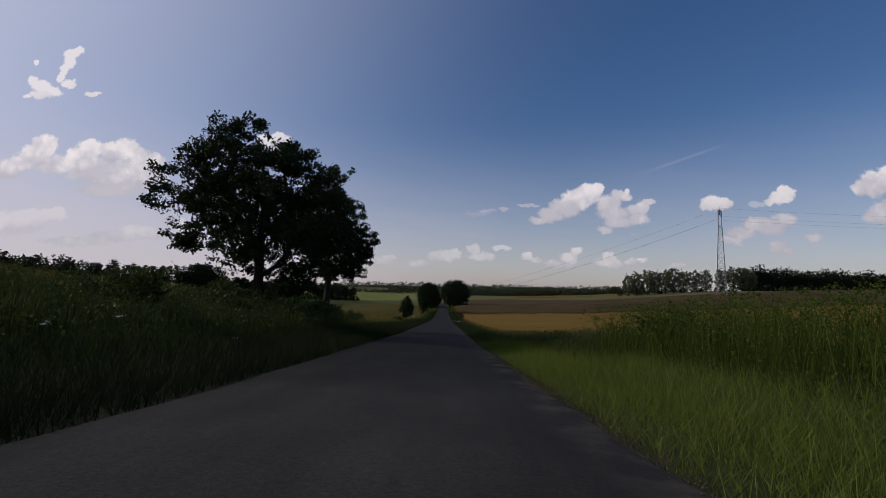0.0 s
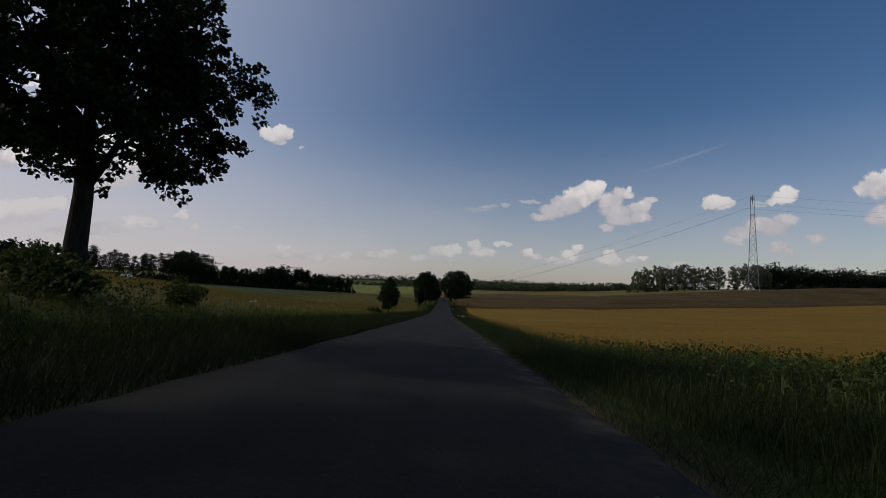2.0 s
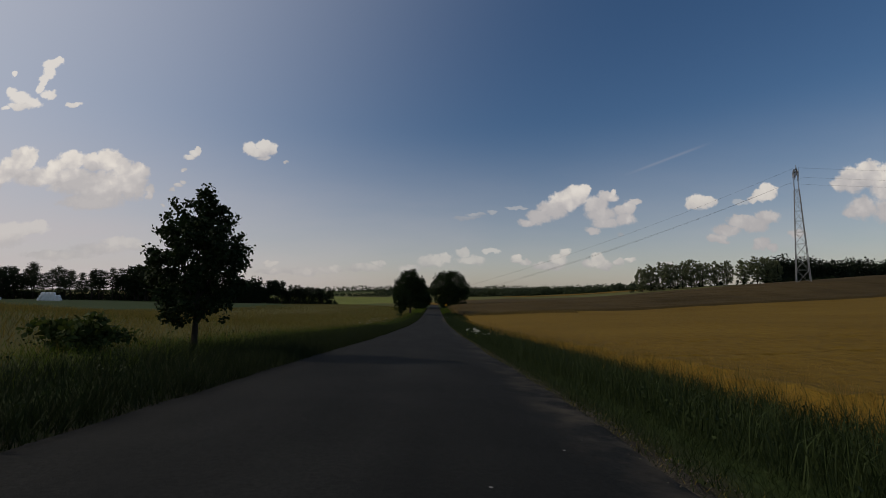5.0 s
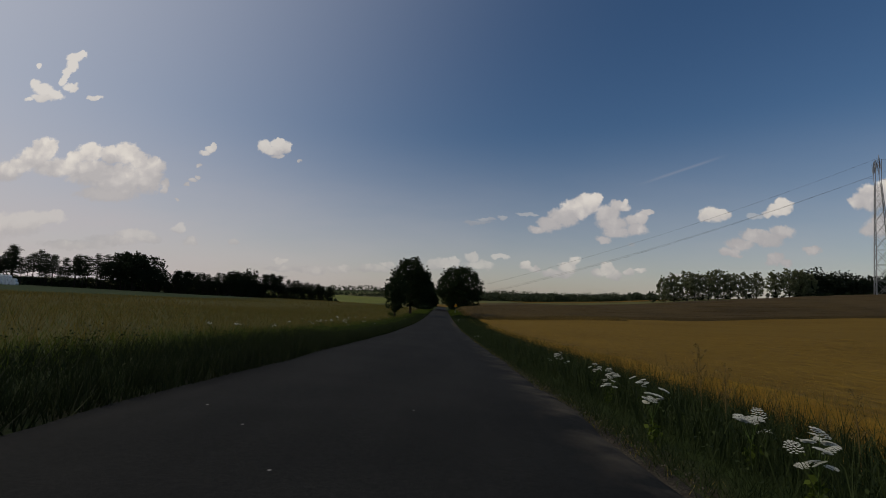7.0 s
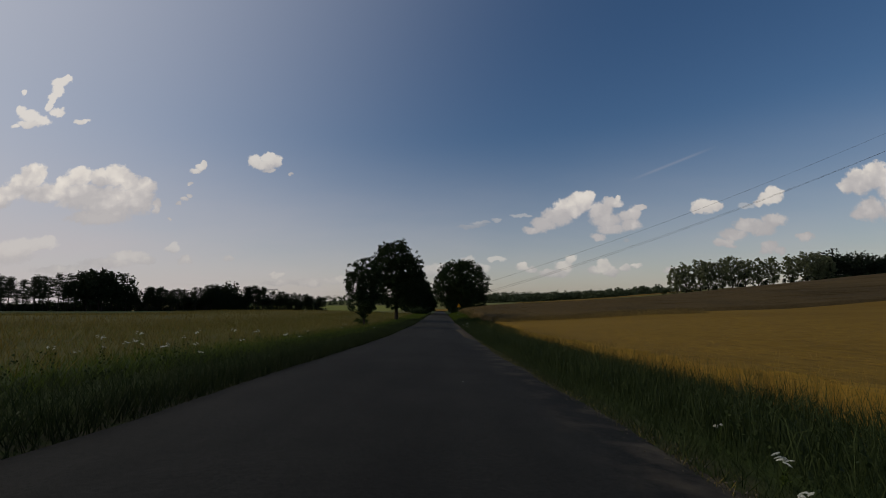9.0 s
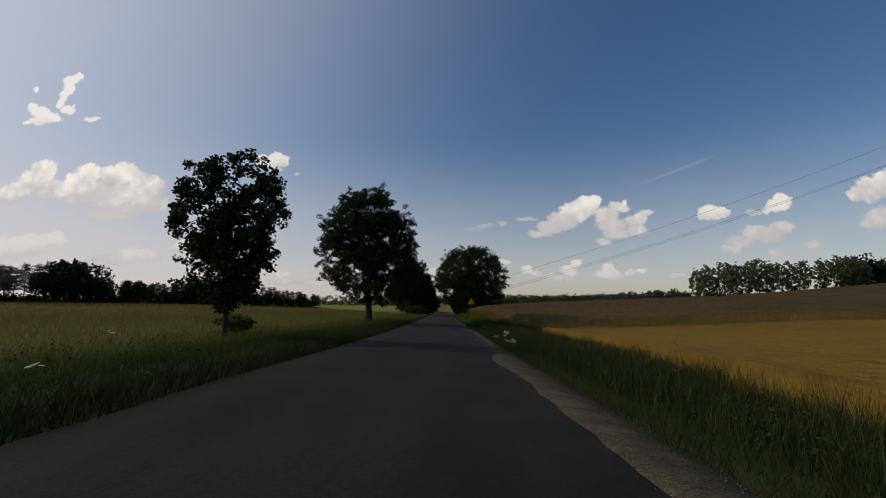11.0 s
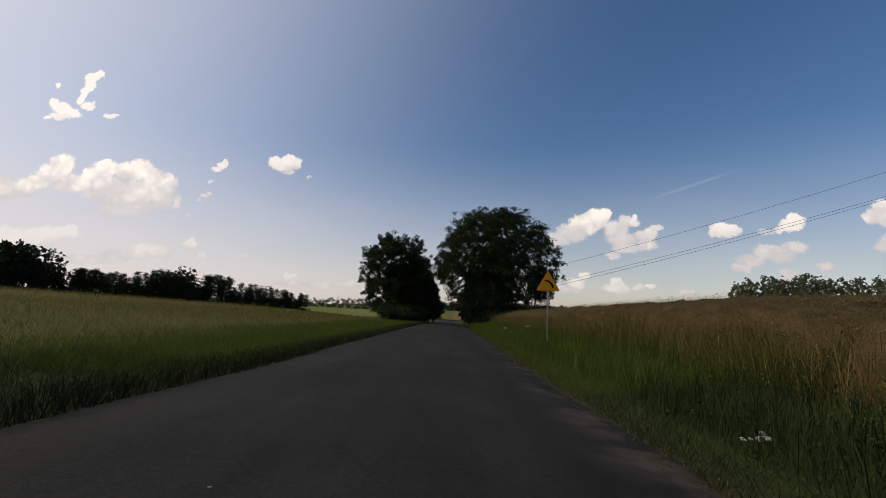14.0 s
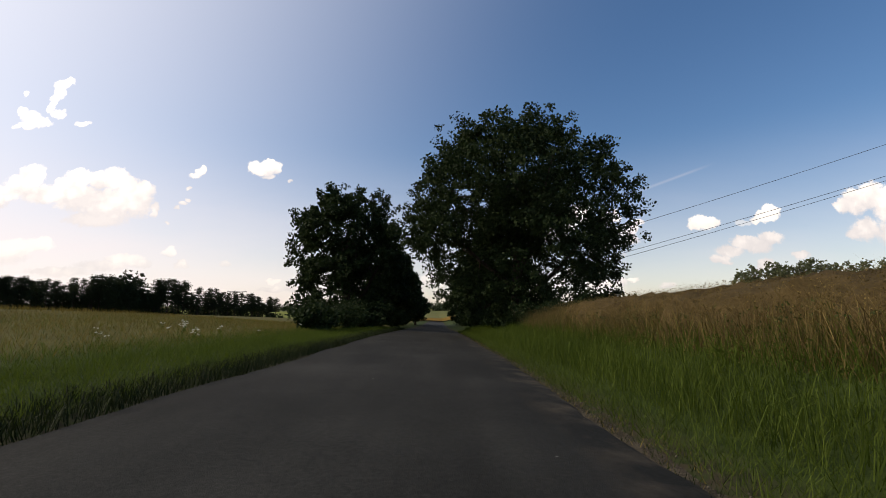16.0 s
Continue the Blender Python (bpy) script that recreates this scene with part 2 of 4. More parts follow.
SLANT = 0.2  # the field boundary runs away from the road at this slope


def land(x, y):
    """Height of the ground at x, y (arrays or numbers)."""
    x, y = np.asarray(x, float), np.asarray(y, float)
    p = np.interp(y, _yy, _zz)
    a, b, c, d = (np.interp(x, *r) for r in (RIGHT_A, RIGHT_B, RIGHT_C, RIGHT_D))
    right = a + (b - a) * smooth(18, 50, y) + (c - b) * smooth(192, 222 + 0.1 * np.clip(x, 0, 300), y - SLANT * np.clip(x - 8, 0, 400)) + (d - c) * smooth(300, 460, y)
    a, b, c, d = (np.interp(-x, *r) for r in (LEFT_A, LEFT_B, LEFT_C, LEFT_D))
    left = a + (b - a) * smooth(30, 70, y) + (c - b) * smooth(78, 125, y) + (d - c) * smooth(330, 450, y)
    side = np.where(x > 0, right, left) * (1 - smooth(600, 1100, y))
    roll = 0.12 * np.sin(x * 0.11 + 1) * np.sin(y * 0.083) * smooth(8, 25, np.abs(x))
    hills = smooth(700, 1600, y) * (5 * np.sin(x * 0.0031 + 0.6) + 3 * np.sin(x * 0.0083 + y * 0.002))
    return p + side + roll + hills


def mesh_of(name, verts, faces):
    """A mesh from arrays: verts n x 3, faces m x 3 or m x 4."""
    me = bpy.data.meshes.new(name)
    verts, faces = np.asarray(verts, np.float32), np.asarray(faces, np.int32)
    m, k = faces.shape
    me.vertices.add(len(verts))
    me.vertices.foreach_set("co", verts.ravel())
    me.loops.add(m * k)
    me.loops.foreach_set("vertex_index", faces.ravel())
    me.polygons.add(m)
    me.polygons.foreach_set("loop_start", np.arange(m, dtype=np.int32) * k)
    me.update(calc_edges=True)
    return me


def put(name, me, mat, parent=None, label="", category="", kind="", group="", smooth_faces=False):
    me.materials.clear()
    me.materials.append(mat)
    if smooth_faces:
        me.polygons.foreach_set("use_smooth", np.ones(len(me.polygons), bool))
    ob = new(name, me)
    ob.parent = parent
    return tagged(ob, label, category, group, kind)


def empty(name, place, label, category, group=""):
    ob = new(name)
    ob.location = place
    return tagged(ob, label, category, group)


def part(name, bm, mat, parent, label=""):
    me = bpy.data.meshes.new(name)
    bm.to_mesh(me)
    bm.free()
    return put(name, me, mat, parent, label)


def grid(xs, ys, zf):
    X, Y = np.meshgrid(xs, ys)
    v = np.stack([X, Y, zf(X, Y)], -1).reshape(-1, 3)
    n, m = len(xs), len(ys)
    i = (np.arange(m - 1)[:, None] * n + np.arange(n - 1)).ravel()
    return v, np.stack([i, i + 1, i + n + 1, i + n], 1)


# ---- materials ----
def material(name):
    mat = bpy.data.materials.new(name)
    mat.use_nodes = True
    n = Nodes(mat.node_tree)
    return mat, n


def finish(n, color, rough=0.9, bump=None, bump_strength=0.3, bump_dist=0.02, metal=0.0, spec=0.06):
    b = n.add("BsdfPrincipled", {"Base Color": color, "Roughness": rough, "Metallic": metal, "Specular IOR Level": spec})
    if bump is not None:
        n.t.links.new(n.add("Bump", {"Height": bump, "Strength": bump_strength, "Distance": bump_dist}).outputs[0], b.inputs["Normal"])
    n.t.links.new(b.outputs[0], n.add("OutputMaterial").inputs[0])


def leafy(name, dark, light, translucent=0.3, trans_tint=(1.0, 1.0, 0.6), rough=0.75):
    """Thin leaves: each its own shade between dark and light, some light coming through."""
    mat, n = material(name)
    rnd = n.add("NewGeometry").outputs["Random Per Island"]
    big = n.noise(0.45, 2.0, n.add("TexCoord").outputs["Object"])
    f = n.math("ADD", n.math("MULTIPLY", rnd, 0.6), n.math("MULTIPLY", big, 0.45))
    col = n.ramp(f, [(0.1, dark), (0.9, light)])
    b = n.add("BsdfPrincipled", {"Base Color": col, "Roughness": rough, "Specular IOR Level": 0.12})
    t = n.add("BsdfTranslucent", {"Color": n.mix(1.0, col, trans_tint, "MULTIPLY")})
    m = n.add("MixShader", {0: translucent, 1: b.outputs[0], 2: t.outputs[0]})
    n.t.links.new(m.outputs[0], n.add("OutputMaterial").inputs[0])
    return mat


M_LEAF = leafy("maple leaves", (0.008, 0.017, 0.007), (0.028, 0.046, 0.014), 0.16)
M_LEAF_FAR = leafy("far leaves", (0.010, 0.018, 0.009), (0.034, 0.048, 0.02), 0.15)
# aerial haze over the far ridges is mixed into this paler leaf colour
M_LEAF_HAZE = leafy("distant leaves paled by haze", (0.028, 0.042, 0.024), (0.082, 0.102, 0.056), 0.25)
M_LEAF_PALE = leafy("pale poplar leaves", (0.05, 0.066, 0.036), (0.19, 0.21, 0.12), 0.3)
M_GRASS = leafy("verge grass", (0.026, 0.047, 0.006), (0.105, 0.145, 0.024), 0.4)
# grass with the shade of the left bank and road edge in its colour
M_GRASS_SHADED = leafy("verge grass darkened as shade", (0.007, 0.012, 0.004), (0.028, 0.040, 0.010), 0.1)
# a duller grass, darkened further for tree shade and lens falloff
M_DULL = leafy("dull blue-green grass, part shaded", (0.010, 0.018, 0.006), (0.038, 0.055, 0.017), 0.22)
# a lusher grass, its colour brightened for sunlight on the first stretch
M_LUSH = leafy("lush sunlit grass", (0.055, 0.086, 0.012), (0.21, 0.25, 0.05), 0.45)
M_DRY = leafy("dry meadow grass", (0.066, 0.062, 0.016), (0.245, 0.19, 0.056), 0.3, (1, 0.9, 0.5))
M_WHEAT = leafy("ripe wheat", (0.18, 0.095, 0.016), (0.40, 0.25, 0.06), 0.25, (1, 0.85, 0.5))
M_RAPE = leafy("ripe rape stalks", (0.055, 0.042, 0.016), (0.25, 0.185, 0.07), 0.25, (1, 0.85, 0.6))
# darker than the other far leaves, for the wood on the rise
M_LEAF_DARKEST = leafy("darkest far leaves", (0.007, 0.012, 0.007), (0.02, 0.03, 0.014), 0.1)
M_HERB = leafy("wild herbs", (0.02, 0.04, 0.01), (0.08, 0.10, 0.03), 0.25)


def ground_material():
    mat, n = material("meadow ground")
    co = n.add("NewGeometry").outputs["Position"]
    s = n.add("SeparateXYZ", {0: co})
    x, y = s.outputs[0], s.outputs[1]
    wob = n.noise(0.08, 4.0, co)
    xw = n.math("ADD", x, n.math("MULTIPLY", n.math("SUBTRACT", wob, 0.5), 6.0))
    fine = n.noise(3.0, 6.0, co)
    mid = n.noise(0.25, 5.0, co)
    green = n.ramp(n.math("ADD", n.math("MULTIPLY", fine, 0.5), n.math("MULTIPLY", mid, 0.5)), [(0.3, (0.016, 0.028, 0.007)), (0.7, (0.05, 0.07, 0.018))])
    dry = n.ramp(n.math("ADD", n.math("MULTIPLY", fine, 0.4), n.math("MULTIPLY", mid, 0.6)), [(0.3, (0.045, 0.048, 0.013)), (0.7, (0.12, 0.106, 0.031))])
    wheat = n.ramp(mid, [(0.3, (0.36, 0.22, 0.05)), (0.7, (0.5, 0.34, 0.09))])
    left = n.range(xw, -9.0, -6.5, 1.0, 0.0)
    c = n.mix(left, green, dry)
    earth = n.math("MULTIPLY", n.range(n.math("ABSOLUTE", n.math("ADD", x, 0.7)), 2.9, 3.5, 1.0, 0.0), n.range(n.noise(5.0, 5.0, co), 0.3, 0.6))
    c = n.mix(earth, c, (0.045, 0.037, 0.024))
    far_l = n.math("MULTIPLY", n.range(xw, -52, -40, 1.0, 0.0), n.range(y, 100, 140))
    c = n.mix(far_l, c, (0.03, 0.048, 0.014))
    patch = n.add("TexVoronoi", {"Vector": n.vmath("MULTIPLY", co, (0.0035, 0.0022, 0)).outputs[0], "Scale": 1.0}).outputs["Color"]
    ps = n.add("SeparateColor", {0: patch}).outputs[0]
    fields = n.ramp(ps, [(0.0, (0.04, 0.06, 0.02)), (0.35, (0.10, 0.11, 0.035)), (0.6, (0.22, 0.17, 0.07)), (1.0, (0.06, 0.08, 0.03))])
    c = n.mix(n.range(y, 480, 500), c, fields)
    finish(n, c, 0.95, fine, 0.6, 0.05)
    return mat


def asphalt_material():
    mat, n = material("old asphalt")
    co = n.add("NewGeometry").outputs["Position"]
    s = n.add("SeparateXYZ", {0: co})
    stretch = n.vmath("MULTIPLY", co, (1.0, 0.12, 1.0)).outputs[0]
    grain = n.noise(90.0, 3.0, co, 0.7)
    blot = n.noise(0.5, 5.0, co)
    lane = n.noise(1.2, 4.0, stretch)
    coarse = n.noise(24.0, 4.0, co, 0.75)
    f = n.math("ADD", n.math("ADD", n.math("MULTIPLY", n.math("ADD", grain, coarse), 0.3), n.math("MULTIPLY", blot, 0.2)), n.math("MULTIPLY", lane, 0.2))
    c = n.ramp(f, [(0.34, (0.0085, 0.0088, 0.008)), (0.5, (0.0235, 0.0236, 0.021)), (0.66, (0.05, 0.049, 0.043))])
    # tone by stretch: differing asphalt, with tree shade painted in past y 8
    road_y = n.math("ADD", s.outputs[1], n.math("MULTIPLY", n.noise(0.6, 3.0, co), 3.0))
    tone = n.math("ADD", n.range(road_y, 8, 15, 1.45, 0.72), n.range(road_y, 150, 205, 0.0, 0.33))
    c = n.vmath("MULTIPLY", c, n.add("CombineXYZ", {0: n.math("MULTIPLY", tone, n.range(road_y, 8, 15, 1.06, 1.0)), 1: tone, 2: tone}).outputs[0]).outputs[0]
    edge = n.range(s.outputs[0], 1.2, 2.1)
    dust = n.math("MULTIPLY", edge, n.range(n.noise(1.6, 6.0, co), 0.45, 0.75))
    c = n.mix(n.math("MULTIPLY", dust, 0.6), c, (0.20, 0.16, 0.11))
    chips = n.add("TexVoronoi", {"Vector": co, "Scale": 2.2}).outputs["Distance"]
    sparse = n.math("MULTIPLY", n.range(chips, 0.045, 0.02), n.range(n.noise(0.35, 2.0, co), 0.56, 0.62))
    c = n.mix(sparse, c, (0.32, 0.31, 0.28))
    crack = n.add("TexVoronoi", {"Vector": n.vmath("ADD", n.vmath("MULTIPLY", co, (0.9, 0.35, 1)).outputs[0], n.add("TexNoise", {"Vector": co, "Scale": 1.5, "Detail": 4.0}).outputs["Color"]).outputs[0], "Scale": 0.6}, feature="DISTANCE_TO_EDGE").outputs["Distance"]
    line = n.math("MULTIPLY", n.range(crack, 0.012, 0.004), n.range(n.noise(0.12, 3.0, co), 0.5, 0.6))
    c = n.mix(n.math("MULTIPLY", line, 0.3), c, (0.012, 0.012, 0.012))
    finish(n, c, 0.9, n.math("ADD", n.math("ADD", grain, coarse), n.math("MULTIPLY", blot, 0.5)), 0.6, 0.012, spec=0.08)
    return mat


def crop_material(name, dark, light, sx):
    mat, n = material(name)
    co = n.add("NewGeometry").outputs["Position"]
    rows = n.noise(2.5, 6.0, n.vmath("MULTIPLY", co, sx).outputs[0], 0.65)
    big = n.noise(0.05, 4.0, co)
    f = n.math("ADD", n.math("MULTIPLY", rows, 0.6), n.math("MULTIPLY", big, 0.4))
    finish(n, n.ramp(f, [(0.32, dark), (0.68, light)]), 0.9, rows, 0.9, 0.25)
    return mat


def plain(name, color, rough=0.6, metal=0.0, vary=0.15, scale=6.0):
    mat, n = material(name)
    f = n.noise(scale, 5.0, n.add("TexCoord").outputs["Object"])
    lo, hi = tuple(c * (1 - vary) for c in color), tuple(min(1, c * (1 + vary)) for c in color)
    finish(n, n.ramp(f, [(0.3, lo), (0.7, hi)]), rough, f, 0.15, 0.01, metal)
    return mat


def bark_material():
    mat, n = material("grey-brown bark")
    co = n.add("TexCoord").outputs["Object"]
    ridges = n.noise(9.0, 6.0, n.vmath("MULTIPLY", co, (1, 1, 0.18)).outputs[0], 0.7)
    finish(n, n.ramp(ridges, [(0.3, (0.018, 0.014, 0.011)), (0.7, (0.065, 0.054, 0.043))]), 0.95, ridges, 0.9, 0.05)
    return mat


M_GROUND, M_ASPHALT, M_BARK = ground_material(), asphalt_material(), bark_material()
M_WHEAT_TOP = crop_material("wheat canopy", (0.12, 0.070, 0.010), (0.215, 0.133, 0.023), (1, 0.35, 1))
M_RAPE_TOP = crop_material("rape canopy", (0.044, 0.032, 0.014), (0.108, 0.075, 0.032), (1, 0.6, 1))
M_FIELD_GREEN = crop_material("green field", (0.10, 0.125, 0.025), (0.21, 0.22, 0.055), (1, 0.2, 1))
M_STEEL = plain("galvanised steel", (0.22, 0.23, 0.24), 0.5, 0.7)
M_YELLOW = plain("sign yellow", (0.82, 0.34, 0.015), 0.35, 0.0, 0.05)
M_BLACK = plain("sign black", (0.012, 0.012, 0.012), 0.4, 0.0, 0.1)
M_RED = plain("sign red edge", (0.45, 0.03, 0.02), 0.4, 0.0, 0.1)
M_WHITE = plain("white film wrap", (0.78, 0.80, 0.80), 0.35, 0.0, 0.06)
M_PETAL = plain("white umbel flowers", (0.46, 0.47, 0.40), 0.8, 0.0, 0.12, 40.0)
M_STEM = plain("green stems", (0.07, 0.11, 0.03), 0.8, 0.0, 0.3)
M_WIRE = plain("conductor wire", (0.10, 0.10, 0.11), 0.5, 0.5)


def gravel_material():
    mat, n = material("sandy gravel")
    co = n.add("NewGeometry").outputs["Position"]
    stones = n.add("TexVoronoi", {"Vector": co, "Scale": 70.0})
    tone = n.add("SeparateColor", {0: stones.outputs["Color"]}).outputs[0]
    f = n.math("ADD", n.math("MULTIPLY", tone, 0.38), n.math("MULTIPLY", n.noise(2.0, 6.0, co), 0.6))
    finish(n, n.ramp(f, [(0.25, (0.026, 0.021, 0.015)), (0.5, (0.060, 0.049, 0.034)), (0.8, (0.135, 0.112, 0.08))]), 0.95, stones.outputs["Distance"], 0.35, 0.015, spec=0.06)
    return mat


M_PAINT = plain("worn white paint", (0.11, 0.11, 0.105), 0.8, 0.0, 0.5, 60.0)
M_GRAVEL = gravel_material()

# ---- ground and road ----
xs = np.unique(np.concatenate([np.arange(-14, 14.1, 0.5), np.arange(-60, 60, 3.0), np.arange(-300, 300, 15.0), np.linspace(-4500, 4500, 121)]))
ys = np.unique(np.concatenate([np.arange(-60, 300, 1.5), np.arange(300, 700, 10.0), np.arange(700, 4800, 50.0), [-400.0, -200.0, 4900.0]]))
v, f = grid(xs, ys, lambda X, Y: land(X, Y) - 0.05 * ((X > ROAD_L - 0.3) & (X < ROAD_R + 0.3)))
put("ground", mesh_of("ground", v, f), M_GROUND, label="rolling meadow and field land", category="ground", kind="structure", smooth_faces=True)


def build_road():
    rng = np.random.default_rng(5)
    ys = np.arange(-60, 420, 0.5)
    k = np.ones(5) / 5
    jl = np.convolve(rng.normal(0, 0.11, len(ys)), k, "same") + 0.08 * np.sin(ys * 0.21)
    jr = -0.04 + np.convolve(rng.normal(0, 0.13, len(ys)), k, "same") + 0.06 * np.sin(ys * 0.33 + 1)
    fr = np.array([0, 0.02, 0.25, 0.5, 0.75, 0.98, 1.0])
    L, R = ROAD_L + jl, ROAD_R + jr
    X = L[:, None] + (R - L)[:, None] * fr
    Y = np.repeat(ys[:, None], 7, 1)
    Z = land(X, Y) + np.array([-0.015, 0.02, 0.05, 0.065, 0.05, 0.02, -0.015])
    n, m = 7, len(ys)
    i = (np.arange(m - 1)[:, None] * n + np.arange(n - 1)).ravel()
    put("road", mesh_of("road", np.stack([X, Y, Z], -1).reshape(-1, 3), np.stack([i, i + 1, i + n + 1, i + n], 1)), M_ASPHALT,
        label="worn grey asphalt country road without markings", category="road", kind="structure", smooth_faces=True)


build_road()


def build_shoulder():
    """Sandy edge along the road, widening into a gravel bay."""
    rng = np.random.default_rng(6)
    ys = np.arange(-20, 300, 0.4)
    k = np.ones(7) / 7
    ji, jo = (np.convolve(rng.normal(0, 0.16, len(ys)), k, "same") for _ in range(2))
    bay = smooth(157, 161, ys) * (1 - smooth(173.8, 176.5, ys))
    sandy = smooth(176, 182, ys) * (1 - smooth(192, 200, ys))
    inner = ROAD_R - 0.38 + (1.3 * ji - 0.32) * bay + (0.19 + 0.4 * ji) * sandy * (1 - bay)
    outer = ROAD_R + 0.09 + 0.7 * jo + 0.05 * bay + 0.2 * sandy + 0.04 * smooth(210, 225, ys)
    fr = np.array([0.0, 0.08, 0.5, 0.92, 1.0])
    X = inner[:, None] + (outer - inner)[:, None] * fr
    Y = np.repeat(ys[:, None], 5, 1)
    lift = np.array([-0.02, 0.012, 0.014, 0.0, -0.08])
    over = np.maximum(bay, sandy)[:, None]
    road_top = np.interp((X - ROAD_L) / (ROAD_R - ROAD_L), [0, 0.02, 0.25, 0.5, 0.75, 0.98, 1.0], [-0.015, 0.02, 0.05, 0.065, 0.05, 0.02, -0.015])
    Z = land(X, Y) + np.maximum(road_top, 0.005) * over - 0.03 * (1 - over) + lift * (0.35 + 0.65 * over) + 0.012 * over + rng.normal(0, 0.003, X.shape)
    n, m = 5, len(ys)
    i = (np.arange(m - 1)[:, None] * n + np.arange(n - 1)).ravel()
    put("road_shoulder", mesh_of("road_shoulder", np.stack([X, Y, Z], -1).reshape(-1, 3), np.stack([i, i + 1, i + n + 1, i + n], 1)), M_GRAVEL,
        label="sandy gravel edge of the road", category="shoulder", kind="structure", smooth_faces=True)


build_shoulder()


def build_stones():
    """Loose stones along the road's edge."""
    rng = np.random.default_rng(61)
    n = 9000
    y = np.concatenate([rng.uniform(-2, 250, n - 3000), rng.uniform(45, 95, 1500), rng.uniform(156, 176, 1500)])
    x = ROAD_R + rng.normal(0.02, 0.11, n) - 0.5 * rng.uniform(0, 1, n) * ((y > 157) & (y < 174))
    s = rng.uniform(0.005, 0.014, n)[:, None, None]
    shape = np.array([(1, 0, 0), (0, 1, 0), (-1, 0, 0), (0, -1, 0), (0, 0, 0.8), (0, 0, -0.8)])
    v = np.stack([x, y, land(x, y) + 0.03], 1)[:, None] + shape * s * rng.uniform(0.6, 1.4, (n, 1, 3))
    tri = np.array([(0, 1, 4), (1, 2, 4), (2, 3, 4), (3, 0, 4), (1, 0, 5), (2, 1, 5), (3, 2, 5), (0, 3, 5)])
    put("loose_stones", mesh_of("loose_stones", v.reshape(-1, 3), (np.arange(n)[:, None, None] * 6 + tri).reshape(-1, 3)), M_STONE, label="loose grey stones along the road edge", category="gravel", kind="stuff")


M_STONE = plain("pale stones", (0.10, 0.088, 0.068), 0.9, 0.0, 0.4, 20.0)
build_stones()


# ---- growth ----
def blades(name, mat, pts, height, width, lean, seed, label="", category="", bent=False):
    """Grass or stalks on pts (n x 2): each a leaning blade of one face, or a bent one of three."""
    rng = np.random.default_rng(seed)
    n = len(pts)
    h = height * rng.uniform(0.45, 1.15, n) if np.isscalar(height) else height
    a = rng.uniform(0, 2 * np.pi, n)
    b = rng.uniform(0, 2 * np.pi, n)
    w = width * rng.uniform(0.6, 1.3, n)
    base = np.stack([pts[:, 0], pts[:, 1], land(pts[:, 0], pts[:, 1]) - 0.03], 1)
    side = np.stack([np.cos(a) * w, np.sin(a) * w, 0 * a], 1)
    off = lean * h * rng.uniform(0.2, 1.0, n)
    d = np.stack([np.cos(b) * off, np.sin(b) * off, 0 * a], 1)
    up = np.stack([0 * a, 0 * a, h], 1)
    p0, p1 = base - side, base + side
    p2, p3 = base + side * 0.75 + up * 0.6 + d * 0.35, base - side * 0.75 + up * 0.6 + d * 0.35
    p4 = base + up * (1 - 0.25 * lean) + d
    if not bent:
        v, f = np.stack([p0, p1, p4], 1).reshape(-1, 3), np.arange(3 * n).reshape(-1, 3)
        return put(name, mesh_of(name, v, f), mat, None, label, category, "stuff")
    v = np.stack([p0, p1, p2, p3, p4], 1).reshape(-1, 3)
    i = np.arange(n)[:, None] * 5
    f = np.concatenate([np.concatenate([i, i + 1, i + 2], 1), np.concatenate([i, i + 2, i + 3], 1), np.concatenate([i + 3, i + 2, i + 4], 1)])
    return put(name, mesh_of(name, v, f), mat, None, label, category, "stuff")


def strip(n, x0, x1, y0, y1, seed, clump=0.5):
    """Points over a rectangle, thinned into tufts."""
    rng = np.random.default_rng(seed)
    p = np.stack([rng.uniform(x0, x1, n), rng.uniform(y0, y1, n)], 1)
    t = np.sin(p[:, 0] * 2.1 + seed) * np.sin(p[:, 1] * 1.3 + seed * 2) + np.sin(p[:, 0] * 5.3) * np.sin(p[:, 1] * 4.1)
    return p[rng.uniform(-2, 2, n) < t * clump + 2 * (1 - clump)]


def tube(path, radii, sides=8):
    """Verts and quads of a tapered tube along path."""
    path, radii = np.asarray(path, float), np.asarray(radii, float)
    t = np.gradient(path, axis=0)
    t /= np.linalg.norm(t, axis=1)[:, None] + 1e-9
    ref = np.where(np.abs(t[:, 2:3]) > 0.9, np.array([[1.0, 0, 0]]), np.array([[0, 0, 1.0]]))
    u = np.cross(t, ref)
    u /= np.linalg.norm(u, axis=1)[:, None] + 1e-9
    w = np.cross(t, u)
    a = np.linspace(0, 2 * np.pi, sides, endpoint=False)
    v = path[:, None] + radii[:, None, None] * (np.cos(a)[None, :, None] * u[:, None] + np.sin(a)[None, :, None] * w[:, None])
    n = len(path)
    i = np.arange(n - 1)[:, None] * sides
    j = np.arange(sides)
    f = np.stack([i + j, i + (j + 1) % sides, i + sides + (j + 1) % sides, i + sides + j], -1).reshape(-1, 4)
    return v.reshape(-1, 3), f


def join(pieces):
    vs, fs, o = [], [], 0
    for v, f in pieces:
        vs.append(v)
        fs.append(f + o)
        o += len(v)
    return np.concatenate(vs), np.concatenate(fs)


